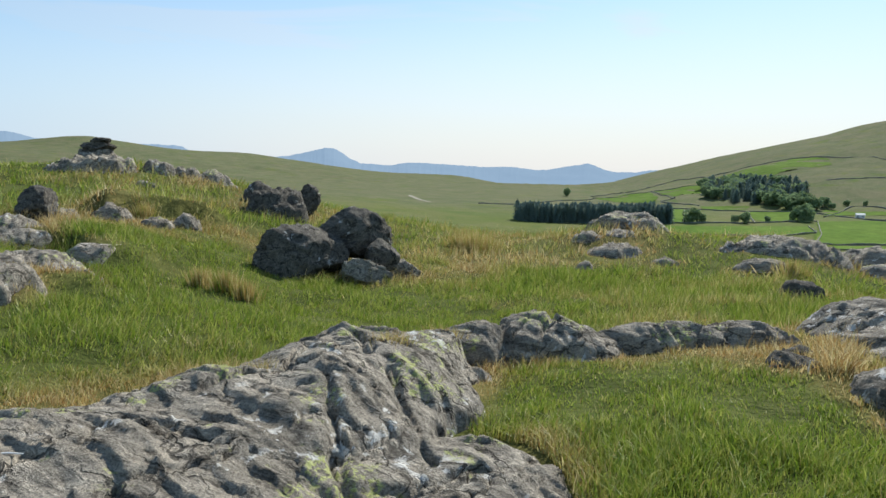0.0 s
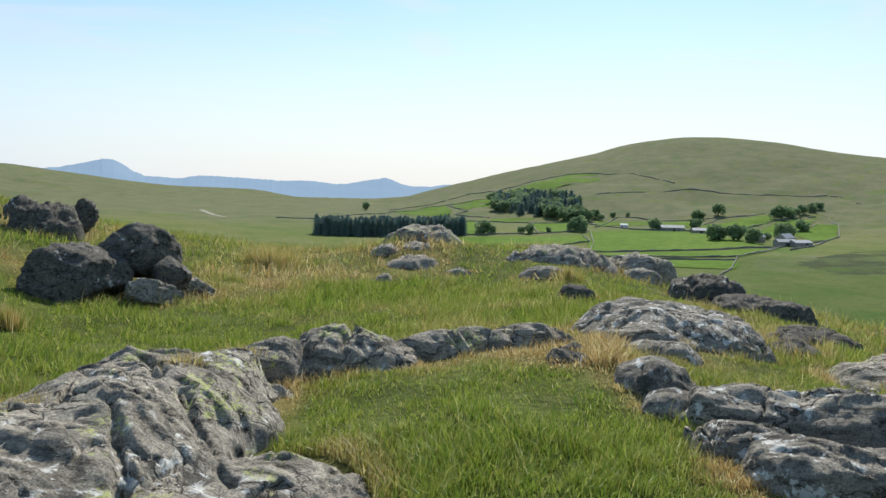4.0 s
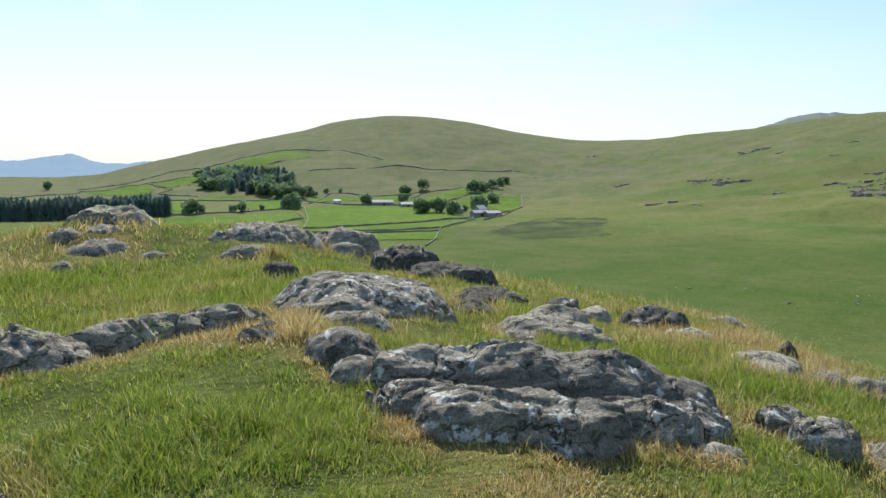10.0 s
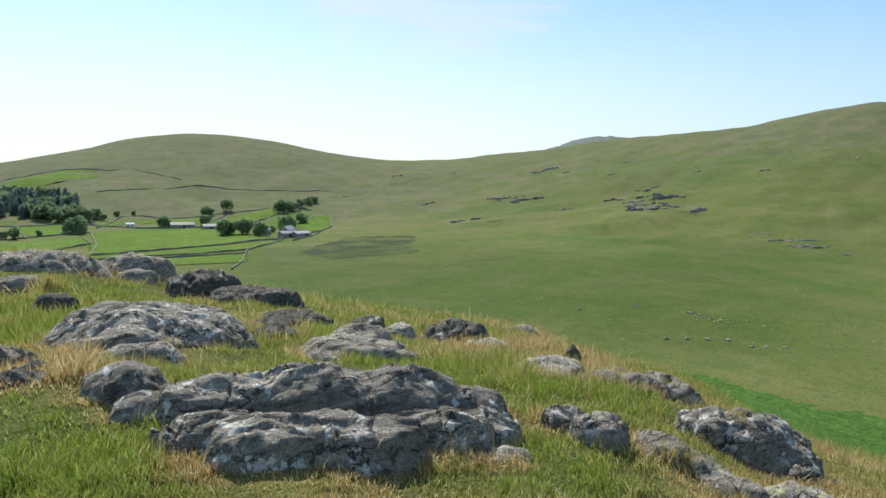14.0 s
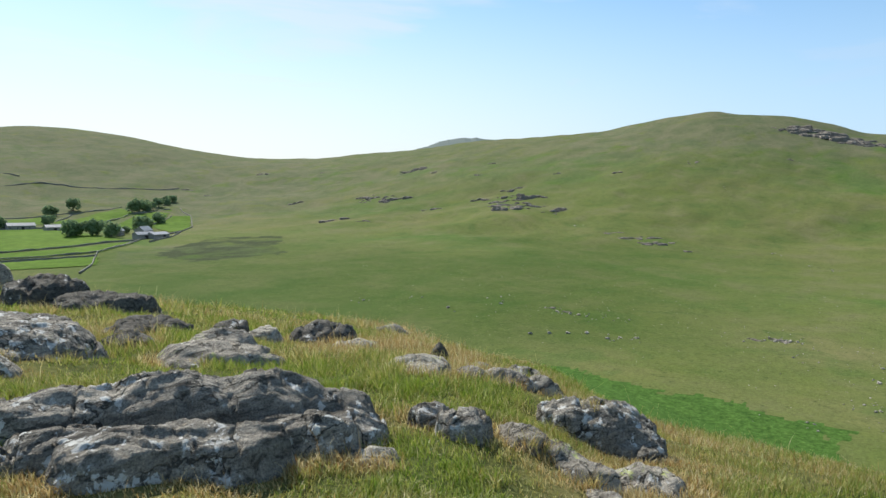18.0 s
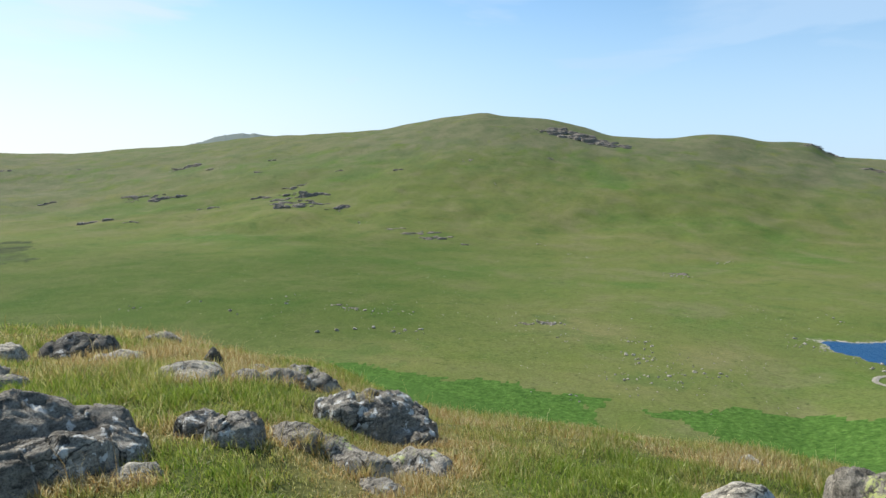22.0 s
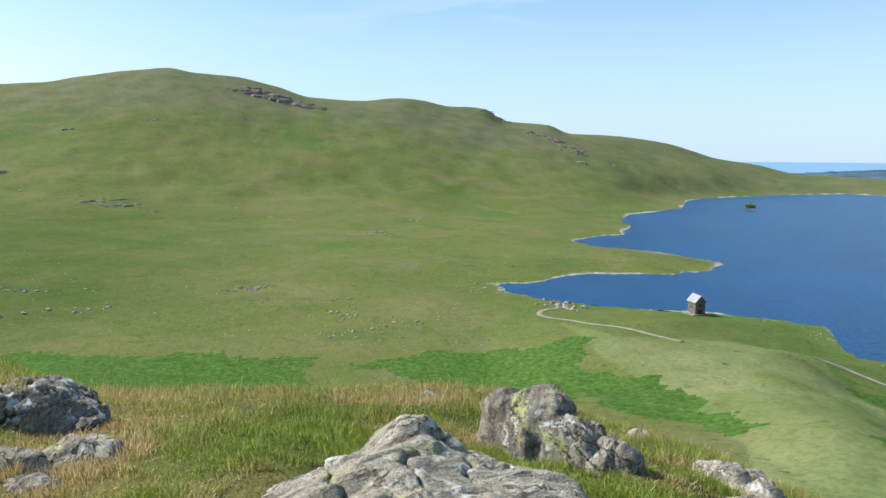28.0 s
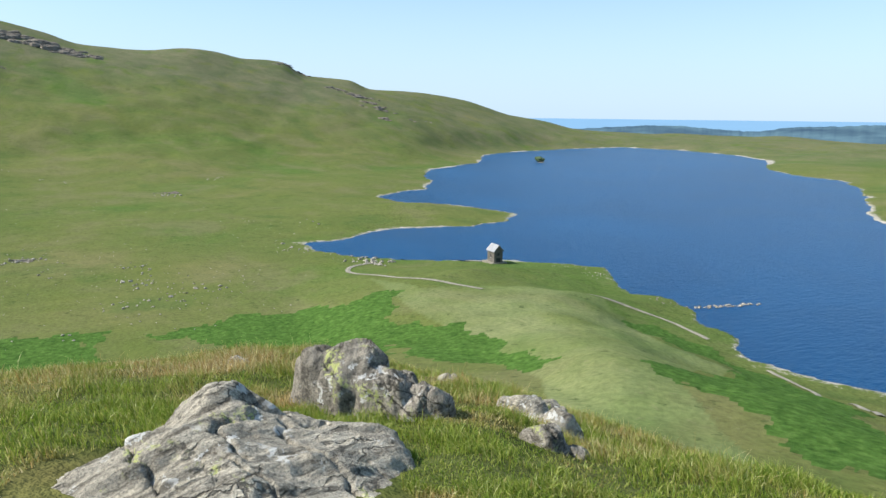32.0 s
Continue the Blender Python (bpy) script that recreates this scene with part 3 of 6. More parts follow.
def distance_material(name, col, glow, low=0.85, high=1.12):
    """Plain backdrop of far hills; many kilometres of air painted into colour and glow."""
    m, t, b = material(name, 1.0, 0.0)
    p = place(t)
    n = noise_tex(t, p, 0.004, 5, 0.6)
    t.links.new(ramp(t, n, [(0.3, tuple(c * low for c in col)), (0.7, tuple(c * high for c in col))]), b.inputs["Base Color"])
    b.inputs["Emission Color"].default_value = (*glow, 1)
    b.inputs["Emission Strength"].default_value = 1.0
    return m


# glow values imitate distant haze; nothing here gives off light
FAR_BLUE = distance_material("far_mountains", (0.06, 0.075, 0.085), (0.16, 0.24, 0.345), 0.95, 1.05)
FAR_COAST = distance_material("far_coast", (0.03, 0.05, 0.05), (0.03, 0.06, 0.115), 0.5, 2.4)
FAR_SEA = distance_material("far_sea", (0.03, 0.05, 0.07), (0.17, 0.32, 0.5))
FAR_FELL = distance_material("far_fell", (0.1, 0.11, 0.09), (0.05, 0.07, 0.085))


# ---- mesh helpers ----
def sheet(name, xs, ys, zs, keep=None, mat=None, smooth_shade=True, parent=None, attrs=None):
    """A mesh object from grids of x, y and z."""
    n, k = xs.shape
    idx = np.arange(n * k).reshape(n, k)
    quads = np.stack([idx[:-1, :-1], idx[1:, :-1], idx[1:, 1:], idx[:-1, 1:]], -1).reshape(-1, 4)
    co = np.stack([xs.ravel(), ys.ravel(), zs.ravel()], -1)
    if keep is not None:
        kk = keep.ravel()
        quads = quads[kk[quads].any(1)]
    return from_faces(name, co, quads, mat, smooth_shade, parent, attrs)


def from_faces(name, co, quads, mat=None, smooth_shade=True, parent=None, attrs=None):
    used = np.zeros(len(co), bool)
    used[quads.ravel()] = True
    remap = np.cumsum(used) - 1
    co, faces = co[used], remap[quads]
    me = bpy.data.meshes.new(name)
    side = faces.shape[1]
    me.vertices.add(len(co))
    me.vertices.foreach_set("co", co.astype(np.float32).ravel())
    me.loops.add(faces.size)
    me.loops.foreach_set("vertex_index", faces.astype(np.int32).ravel())
    me.polygons.add(len(faces))
    me.polygons.foreach_set("loop_start", np.arange(0, faces.size, side, dtype=np.int32))
    me.polygons.foreach_set("use_smooth", np.full(len(faces), smooth_shade))
    for key, values in (attrs or {}).items():
        a = me.attributes.new(key, "FLOAT", "POINT")
        a.data.foreach_set("value", np.asarray(values, np.float32).ravel()[used])
    me.update(calc_edges=True)
    if mat:
        me.materials.append(mat)
    ob = new(name, me)
    if parent:
        ob.parent = parent
    return ob


def part(name, bm, mat, parent, label=""):
    """One mesh part under a thing."""
    me = bpy.data.meshes.new(name)
    bm.to_mesh(me)
    bm.free()
    me.materials.append(mat)
    ob = new(name, me)
    ob.parent = parent
    return tagged(ob, label)


def block(bm, x0, x1, y0, y1, z0, z1):
    vs = [bm.verts.new(c) for c in ((x0, y0, z0), (x1, y0, z0), (x1, y1, z0), (x0, y1, z0), (x0, y0, z1), (x1, y0, z1), (x1, y1, z1), (x0, y1, z1))]
    for f in ((3, 2, 1, 0), (4, 5, 6, 7), (0, 1, 5, 4), (1, 2, 6, 5), (2, 3, 7, 6), (3, 0, 4, 7)):
        bm.faces.new([vs[i] for i in f])


def ground_at(x, y):
    return float(land(np.array([x]), np.array([y]))[0])


def in_polygon(x, y, poly):
    inside = np.zeros(x.shape, bool)
    for (ax, ay), (bx, by) in zip(poly, poly[1:] + poly[:1]):
        if ay != by:
            inside ^= ((ay > y) != (by > y)) & (x < (bx - ax) * (y - ay) / (by - ay) + ax)
    return inside


# ---- rocks: the lobes of each outcrop as x, y, half width, half depth, turn, top ----
OUTCROPS = []


def hewn(px, py, lobes, feet, rng, steep):
    """Height of a rock: each lobe a low block cut by sloping planes, its edges a little rounded."""
    peak = np.full(px.shape, -1e3)
    for (cx, cy, a, b, turn, top), base in zip(lobes, feet):
        c, s = math.cos(radians(turn)), math.sin(radians(turn))
        dx, dy = px - cx, py - cy
        u, v = (dx * c + dy * s) / a, (-dx * s + dy * c) / b
        k = 0.03
        total = np.exp(-(1.03 + rng.uniform(-0.1, 0.1) * u + rng.uniform(-0.1, 0.1) * v) / k)
        turn0, sides = rng.uniform(0, 6.28), rng.integers(7, 10)
        for j in range(sides):
            f = turn0 + math.tau * (j + rng.uniform(-0.25, 0.25)) / sides
            q = u * math.cos(f) + v * math.sin(f)
            brink = 1.0 - steep * rng.uniform(0.25, 0.75)
            reach = rng.uniform(0.9, 1.04)
            total = total + np.exp(-np.clip((reach - q) / (reach - min(brink, reach - 0.1)), -9, 9) / k)
            start, drop = rng.uniform(-0.15, 0.35), rng.uniform(0.25, 0.6) * (0.4 + steep)
            total = total + np.exp(-np.clip(1.02 - drop * (q - start) / (1 - start), -9, 9) / k)
        prof = np.maximum(-k * np.log(total + 1e-300), -1.5)
        h = base + (top - base) * (prof + 0.03) - 1.2 * np.clip(np.hypot(u, v) - 1.0, 0, None) * min(a, b)
        soft = 0.05 * (top - base) + 0.004
        m = np.maximum(peak, h)
        peak = m + soft * np.log1p(np.exp(-np.abs(peak - h) / soft)) * 0.8
    return peak


def weathered(xs, ys, z, mask, seed, unit, bed, ledge, rough, res):
    """Swells, bedding steps, joints and grain on a rock's surface."""
    cb, sb = math.cos(bed), math.sin(bed)
    along, across = xs * cb + ys * sb, -xs * sb + ys * cb
    z = z + mask * rough * 0.5 * fbm2(along / (unit * 1.3), across / (unit * 0.7), 3, seed + 13, 0.4)
    patchy = smooth(-0.35, 0.5, fbm2(xs / (unit * 0.6), ys / (unit * 0.6), 2, seed + 15))
    for span, amp, wave in ((0.42, 0.9, 0.35), (0.15, 0.2, 0.35), (0.055, 0.13, 0.4)):
        q = (across + 0.7 * z) / (unit * span) + wave * fbm2(along / (unit * span * 4), across / (unit * span * 2.5), 3, seed + int(span * 100))
        saw = q - np.floor(q)
        z = z + mask * ledge * amp * (saw - smooth(0.8, 1.0, saw) - 0.4) * (0.25 + 0.75 * patchy)
    # broken faces, each with a tilt of its own
    for span, amp in ((0.36, 0.034), (0.13, 0.012)):
        ux, uy, gap, r1, r2 = cells(along / (unit * span * 1.9) + 0.25 * patchy, (across + 0.5 * z) / (unit * span), seed + int(span * 200))
        z = z + mask * unit * amp * (0.5 * (r1 - 0.5) + 1.6 * ((r2 - 0.5) * ux + (r1 - 0.5) * uy)) * (0.35 + 0.65 * patchy)
    # joints across the bedding, each block a little higher or lower than the next
    for u1, u2, gapw, share in ((along, across, 0.8, 1.0), (across, along, 1.3, 0.6)):
        q = u1 / (unit * gapw) + 0.3 * fbm2(u1 / (unit * 0.9), u2 / (unit * 0.5), 3, seed + 7)
        near_joint = np.round(q)
        off = np.abs(q - near_joint) * unit * gapw
        open_joint = smooth(0.0, 0.3, vnoise2(u2 / (unit * 0.8), near_joint * 3.7, seed + 40))
        z = z - mask * ledge * share * 1.1 * np.exp(-((off / max(0.014 * unit, 0.9 * res)) ** 2)) * open_joint
        lift = hash01(np.floor(q), np.floor(u2 / (unit * 1.3) + 0.37 * np.floor(q)), q * 0, seed + 5) - 0.5
        z = z + mask * ledge * share * 0.5 * lift
    z = z + mask * rough * 0.1 * fbm2(along / (unit * 0.22), across / (unit * 0.08), 4, seed + 17, 0.6)
    if res < 0.07:
        z = z + mask * 0.0035 * fbm2(along / 0.16, across / 0.06, 3, seed + 75, 0.6)
    return z


def outcrop(label, lobes, mat, seed, res=0.03, bed=0.9, ledge=0.03, rough=0.05, cracks=(), category="rock outcrop", group="", steep=0.8, name="rock_outcrop", unit=None, shelves=2):
    OUTCROPS.extend(lobes)
    rng = np.random.default_rng(seed)
    skirts = []
    for cx, cy, a, b, turn, top in lobes:          # lower shelves round each hump
        base = ground_at(cx, cy)
        for _ in range(shelves):
            f, k = rng.uniform(0, 2 * np.pi), rng.uniform(0.6, 0.95)
            u, v = a * k * math.cos(f), b * k * math.sin(f)
            c, sn = math.cos(radians(turn)), math.sin(radians(turn))
            skirts.append((cx + u * c - v * sn, cy + u * sn + v * c, a * rng.uniform(0.3, 0.55), b * rng.uniform(0.25, 0.45), turn + rng.uniform(-35, 35), base + (top - base) * rng.uniform(0.15, 0.55)))
    lob = np.array(list(lobes) + skirts, float)
    reach = np.maximum(lob[:, 2], lob[:, 3]) * 1.25 + 0.1
    x0, x1 = (lob[:, 0] - reach).min(), (lob[:, 0] + reach).max()
    y0, y1 = (lob[:, 1] - reach).min(), (lob[:, 1] + reach).max()
    xs, ys = np.meshgrid(np.arange(x0, x1, res), np.arange(y0, y1, res), indexing="ij")
    g = land(xs, ys)
    size = float(np.median(np.minimum(lob[:, 2], lob[:, 3])))
    wx = fbm2(xs / (size * 1.2), ys / (size * 1.2), 4, seed, 0.45) * size * 0.13
    wy = fbm2(xs / (size * 1.2), ys / (size * 1.2), 4, seed + 50, 0.45) * size * 0.13
    feet = [min(ground_at(cx, cy), top - 0.12 * a) - 0.06 for cx, cy, a, b, turn, top in lob]
    z = hewn(xs + wx, ys + wy, lob, feet, rng, steep)
    unit = unit or min(max(size, 0.3), 1.0)
    mask = smooth(-0.05, 0.1 * unit, z - g)
    z = weathered(xs, ys, z, mask, seed, unit, bed, ledge, rough, res)
    for ax, ay, bx, by, width, depth in cracks:
        e = np.array([bx - ax, by - ay])
        t = np.clip(((xs - ax) * e[0] + (ys - ay) * e[1]) / (e @ e), 0, 1)
        off = np.hypot(xs - ax - t * e[0], ys - ay - t * e[1]) + 0.03 * fbm2(xs / 0.45, ys / 0.45, 2, seed + 21)
        z = z - depth * np.exp(-((off / width) ** 2)) * mask
        # the bed on the viewer's side of the seam lies lower
        turned = (xs - ax) * e[1] - (ys - ay) * e[0]
        here = (STAND[0] - ax) * e[1] - (STAND[1] - ay) * e[0]
        along_seam = ((xs - ax) * e[0] + (ys - ay) * e[1]) / (e @ e)
        near_side = smooth(-0.008, 0.012, turned * np.sign(here) / np.hypot(*e)) * smooth(-0.15, 0.1, along_seam) * (1 - smooth(0.9, 1.15, along_seam))
        z = z - 0.25 * depth * near_side * np.exp(-np.abs(off) / 0.3) * mask
    shift = 0.04 * unit
    xo = xs + shift * vnoise(xs / (unit * 0.4), ys / (unit * 0.4), z / (unit * 0.2), seed + 3) * mask
    yo = ys + shift * vnoise(xs / (unit * 0.4), ys / (unit * 0.4), z / (unit * 0.2), seed + 4) * mask
    ob = sheet(name, xo, yo, np.maximum(z, g - 0.35), z > g - 0.12, mat)
    return tagged(ob, label, category, group)


def boulder(label, x, y, z, size, turn, mat, seed, tilt=0.0, category="boulder", group="", sub=5, rough=0.1, name="boulder"):
    """A loose block: a ball cut by planes and weathered. z is its middle."""
    bm = bmesh.new()
    bmesh.ops.create_icosphere(bm, subdivisions=sub, radius=1.0)
    me = bpy.data.meshes.new(name)
    bm.to_mesh(me)
    bm.free()
    co = np.empty(len(me.vertices) * 3)
    me.vertices.foreach_get("co", co)
    co = co.reshape(-1, 3)
    rng = np.random.default_rng(seed)
    for _ in range(15):
        nrm = rng.normal(size=3)
        nrm /= np.linalg.norm(nrm)
        over = co @ nrm - rng.uniform(0.55, 0.88)
        co = co - np.clip(over, 0, None)[:, None] * nrm * 0.95
    n1 = fbm3(co[:, 0] * 1.4 + seed, co[:, 1] * 1.4, co[:, 2] * 1.4, 4, seed)
    n2 = 1 - np.abs(fbm3(co[:, 0] * 2.6, co[:, 1] * 2.6 + seed, co[:, 2] * 4.2, 4, seed + 5))
    n3 = fbm3(co[:, 0] * 9, co[:, 1] * 9 + seed, co[:, 2] * 9, 3, seed + 8)
    co = co * (1 + rough * 0.7 * n1 + rough * 0.8 * (n2 - 0.6) + rough * 0.3 * n3)[:, None]
    co = co * np.array(size)
    me.vertices.foreach_set("co", co.ravel())
    me.polygons.foreach_set("use_smooth", np.ones(len(me.polygons), bool))
    me.update()
    me.materials.append(mat)
    ob = new(name, me)
    ob.matrix_world = pose(x, y, z, tilt, 0, turn)
    OUTCROPS.append((x, y, size[0] * 0.9, size[1] * 0.9, turn, z + size[2]))
    return tagged(ob, label, category, group)


# ---- rocks on the knoll ----
outcrop("broad grey bedrock slab with cracks and yellow-green lichen",
        [(-1.5, 3.0, 1.9, 1.2, 0, 0.36), (-1.15, 3.9, 1.3, 1.0, 4, 0.38), (-0.75, 4.3, 0.98, 1.4, 8, 0.42), (-0.42, 4.8, 0.72, 1.1, 4, 0.38), (-0.25, 5.3, 0.55, 0.8, 4, 0.33), (-0.8, 5.35, 0.5, 0.85, 8, 0.33), (0.1, 3.2, 0.6, 0.9, -10, 0.14)],
        ROCK, 101, 0.015, 2.5, 0.05, 0.042, cracks=[(-0.69, 3.99, -0.59, 3.59, 0.02, 0.06), (-0.59, 3.59, -0.52, 3.22, 0.02, 0.06), (-0.52, 3.22, -0.42, 2.86, 0.02, 0.06), (-0.42, 2.86, -0.4, 2.55, 0.02, 0.06), (-1.35, 3.84, -1.18, 4.12, 0.02, 0.06), (-1.18, 4.12, -0.97, 4.26, 0.02, 0.06), (-0.97, 4.26, -0.94, 4.73, 0.02, 0.06), (-0.68, 5.37, -0.51, 4.59, 0.02, 0.06), (-0.34, 4.33, -0.14, 3.66, 0.02, 0.06), (-0.14, 3.66, -0.04, 3.34, 0.02, 0.06), (-1.65, 3.46, -1.38, 3.39, 0.02, 0.06), (-1.38, 3.39, -1.11, 3.44, 0.02, 0.06), (-0.41, 2.92, -0.16, 2.99, 0.02, 0.06), (-0.16, 2.99, 0.18, 3.31, 0.02, 0.06)], name="bedrock_slab")
outcrop("low grey rock ridge edging the turf",
        [(0.35, 6.2, 0.48, 0.42, -2, 0.22), (0.95, 6.3, 0.62, 0.5, -8, 0.31), (1.3, 6.12, 0.36, 0.32, -10, 0.16), (1.75, 6.4, 0.5, 0.26, -14, 0.2), (2.3, 6.45, 0.58, 0.22, -18, 0.17), (2.85, 6.4, 0.5, 0.2, -24, 0.2)],
        ROCK, 102, 0.016, 2.5, 0.05, 0.045, cracks=[(0.53, 6.68, 0.59, 5.43, 0.022, 0.06), (1.24, 6.96, 0.87, 6.01, 0.022, 0.06), (0.87, 6.01, 1.18, 5.57, 0.022, 0.06)])
outcrop("grey rounded rock hump with white lichen spots",
        [(4.6, 6.7, 1.05, 0.75, -33, 0.31), (4.42, 7.1, 0.5, 0.45, -31, 0.36), (3.9, 5.72, 0.42, 0.28, -32, 0.14), (5.1, 6.3, 0.5, 0.42, -38, 0.14), (4.05, 6.2, 0.45, 0.4, -30, 0.24)], ROCK_SPOTTED, 103, 0.02, 2.2, 0.04, 0.05)
outcrop("small grey rock lobe with white lichen beside the brown grass", [(3.14, 4.6, 0.36, 0.28, -31, 0.31), (3.0, 4.15, 0.26, 0.24, -32, 0.16)], ROCK_SPOTTED, 104, 0.02, 2.0, 0.03, 0.05)
outcrop("small dark broken rock half hidden in brown grass", [(2.74, 5.3, 0.22, 0.18, -24, 0.2), (2.9, 5.6, 0.16, 0.13, -24, 0.2)], ROCK_SHADED, 105, 0.016, 2.0, 0.04, 0.05)
outcrop("long dark rock slab with white lichen and a steep face",
        [(3.3, 3.78, 0.46, 0.34, -37, 0.3), (3.8, 3.3, 0.56, 0.36, -45, 0.34), (4.2, 2.85, 0.5, 0.34, -52, 0.3), (4.42, 2.5, 0.46, 0.34, -56, 0.17), (3.0, 3.4, 0.42, 0.3, -37, 0.18), (3.1, 2.9, 0.5, 0.36, -41, 0.23), (3.45, 2.55, 0.46, 0.34, -48, 0.24), (3.95, 2.35, 0.42, 0.3, -54, 0.2), (4.3, 2.2, 0.3, 0.22, -58, 0.12)],
        ROCK_SPOTTED, 106, 0.014, 2.25, 0.05, 0.055, cracks=[(2.84, 3.84, 2.77, 3.37, 0.022, 0.075), (2.77, 3.37, 3.02, 3.33, 0.022, 0.075), (3.02, 3.33, 3.39, 3.35, 0.022, 0.075), (3.32, 3.27, 3.4, 3.05, 0.022, 0.075), (3.4, 3.05, 3.54, 2.81, 0.022, 0.075), (3.54, 2.81, 3.85, 2.52, 0.022, 0.075), (3.85, 2.52, 4.28, 2.32, 0.022, 0.075), (3.34, 3.19, 3.42, 3.0, 0.022, 0.075), (3.42, 3.0, 3.69, 3.06, 0.022, 0.075)], name="bedrock_slab", steep=0.5)
outcrop("small pale stone at the foot of the dark slab", [(4.02, 1.86, 0.22, 0.17, -50, 0.0)], ROCK_PALE, 107, 0.014, 2.0, 0.02, 0.03)
outcrop("craggy grey outcrop with a rounded top on the grassy brow",
        [(5.2, 19.3, 0.98, 0.6, -14, 0.42), (5.6, 19.6, 0.6, 0.5, -16, 0.36), (4.15, 16.7, 0.74, 0.5, -13, -0.16), (3.72, 18.0, 0.4, 0.3, -11, 0.0), (4.6, 18.2, 0.5, 0.4, -14, 0.02)], ROCK, 108, 0.06, 2.3, 0.07, 0.09)
outcrop("small pale rock showing through the grass", [(3.01, 14.63, 0.2, 0.2, -11, -0.35)], ROCK, 109, 0.03)
outcrop("small pale rock showing through the grass", [(4.94, 15.46, 0.32, 0.25, -17, -0.33)], ROCK, 110, 0.03)
outcrop("broken grey outcrop with sloping beds on the brow", [(7.9, 16.2, 1.2, 0.8, -25, 0.12), (8.4, 15.7, 0.75, 0.5, -27, -0.02), (7.2, 16.4, 0.6, 0.45, -25, -0.02)], ROCK, 111, 0.06, 2.5, 0.1, 0.09)
outcrop("low grey rock in the grass of the brow", [(6.62, 14.34, 0.55, 0.3, -24, -0.18)], ROCK, 112, 0.04)
outcrop("grey rock at the lip of the brow", [(10.24, 16.32, 1.11, 0.71, -31, -0.12)], ROCK, 113, 0.05, 2.4, 0.08, 0.08)
outcrop("grey rock at the lip of the brow", [(9.57, 15.07, 0.5, 0.35, -32, -0.35)], ROCK, 114, 0.04)
outcrop("small dark rock in the grass", [(5.85, 11.23, 0.4, 0.27, -26, -0.15)], ROCK_SHADED, 115, 0.03)
outcrop("dark angular block of rock at the brow", [(9.71, 12.7, 0.84, 0.6, -36, -0.19)], ROCK_SHADED, 116, 0.045, 2.4, 0.1, 0.1, steep=0.4)
outcrop("dark angular block of rock with grass on top", [(9.9, 11.3, 1.05, 0.6, -40, -0.5), (9.2, 11.0, 0.4, 0.3, -37, -0.55)], ROCK_SHADED, 117, 0.045, 2.4, 0.08, 0.09, steep=0.4)
outcrop("long low grey rock with flat beds", [(6.1, 5.05, 0.68, 0.5, -48, -0.04), (6.55, 5.35, 0.5, 0.36, -50, -0.02)], ROCK, 118, 0.03, 2.2, 0.04, 0.05)
outcrop("dark jagged rock behind the long low slab", [(7.5, 7.5, 0.58, 0.4, -43, -0.24), (6.9, 7.2, 0.4, 0.3, -42, -0.2), (8.8, 7.1, 0.3, 0.26, -50, -0.46), (6.25, 6.5, 0.38, 0.28, -41, -0.16)], ROCK_SHADED, 166, 0.028, 2.2, 0.06, 0.07, steep=0.5, shelves=1)
outcrop("grey rock near the edge of the knoll", [(9.75, 6.05, 0.62, 0.5, -57, -0.52), (9.4, 6.1, 0.3, 0.3, -57, -0.58)], ROCK_SHADED, 119, 0.035, 2.2, 0.06, 0.07)
outcrop("flat pale rock near the edge of the knoll", [(8.75, 6.55, 0.42, 0.34, -53, -0.5)], ROCK_PALE, 120, 0.03)
outcrop("flat pale rock near the edge of the knoll", [(9.3, 5.15, 0.44, 0.26, -60, -0.66)], ROCK_PALE, 121, 0.03)
outcrop("low rock on the lip of the slope", [(14.38, 7.31, 0.45, 0.25, -62, -1.45)], ROCK, 122, 0.04)
outcrop("pale flat-topped rock on the lip of the slope", [(7.1, 3.02, 0.42, 0.34, -65, -0.2), (6.85, 2.85, 0.25, 0.22, -65, -0.24)], ROCK_PALE, 123, 0.024, 2.2, 0.02, 0.03)
outcrop("pale lichened rocks on the lip of the slope", [(7.75, 2.25, 0.36, 0.24, -72, -0.38), (8.0, 1.88, 0.24, 0.18, -75, -0.47), (8.6, 2.9, 0.32, 0.2, -70, -0.56), (8.9, 2.45, 0.4, 0.2, -73, -0.62), (7.45, 2.55, 0.22, 0.2, -70, -0.36)], ROCK, 124, 0.028, 2.2, 0.04, 0.05)
outcrop("small dark upright stone", [(8.6, 3.45, 0.13, 0.1, -66, -0.36)], ROCK_SHADED, 125, 0.015)
outcrop("grey ribbed rock in the turf", [(5.0, 1.88, 0.18, 0.16, -66, 0.03), (4.86, 1.56, 0.22, 0.2, -69, 0.06)], ROCK_SPOTTED, 126, 0.015, 1.9, 0.06, 0.07, steep=0.4, shelves=1)
outcrop("low grey rock with brown grass in its hollows", [(5.2, 1.24, 0.26, 0.2, 60, -0.1), (5.22, 0.95, 0.24, 0.18, 62, -0.2), (5.05, 0.72, 0.3, 0.2, 66, -0.24), (4.72, 0.5, 0.24, 0.18, 66, -0.3)], ROCK, 127, 0.018, 1.05, 0.04, 0.05, shelves=1)
outcrop("rugged grey rock with deep joints and a steep dark face", [(6.55, 1.15, 0.36, 0.32, -78, -0.24), (6.6, 0.82, 0.4, 0.36, -81, -0.3), (6.5, 0.55, 0.26, 0.3, -84, -0.45)], ROCK_SPOTTED, 128, 0.018, 1.7, 0.07, 0.08, steep=0.35)
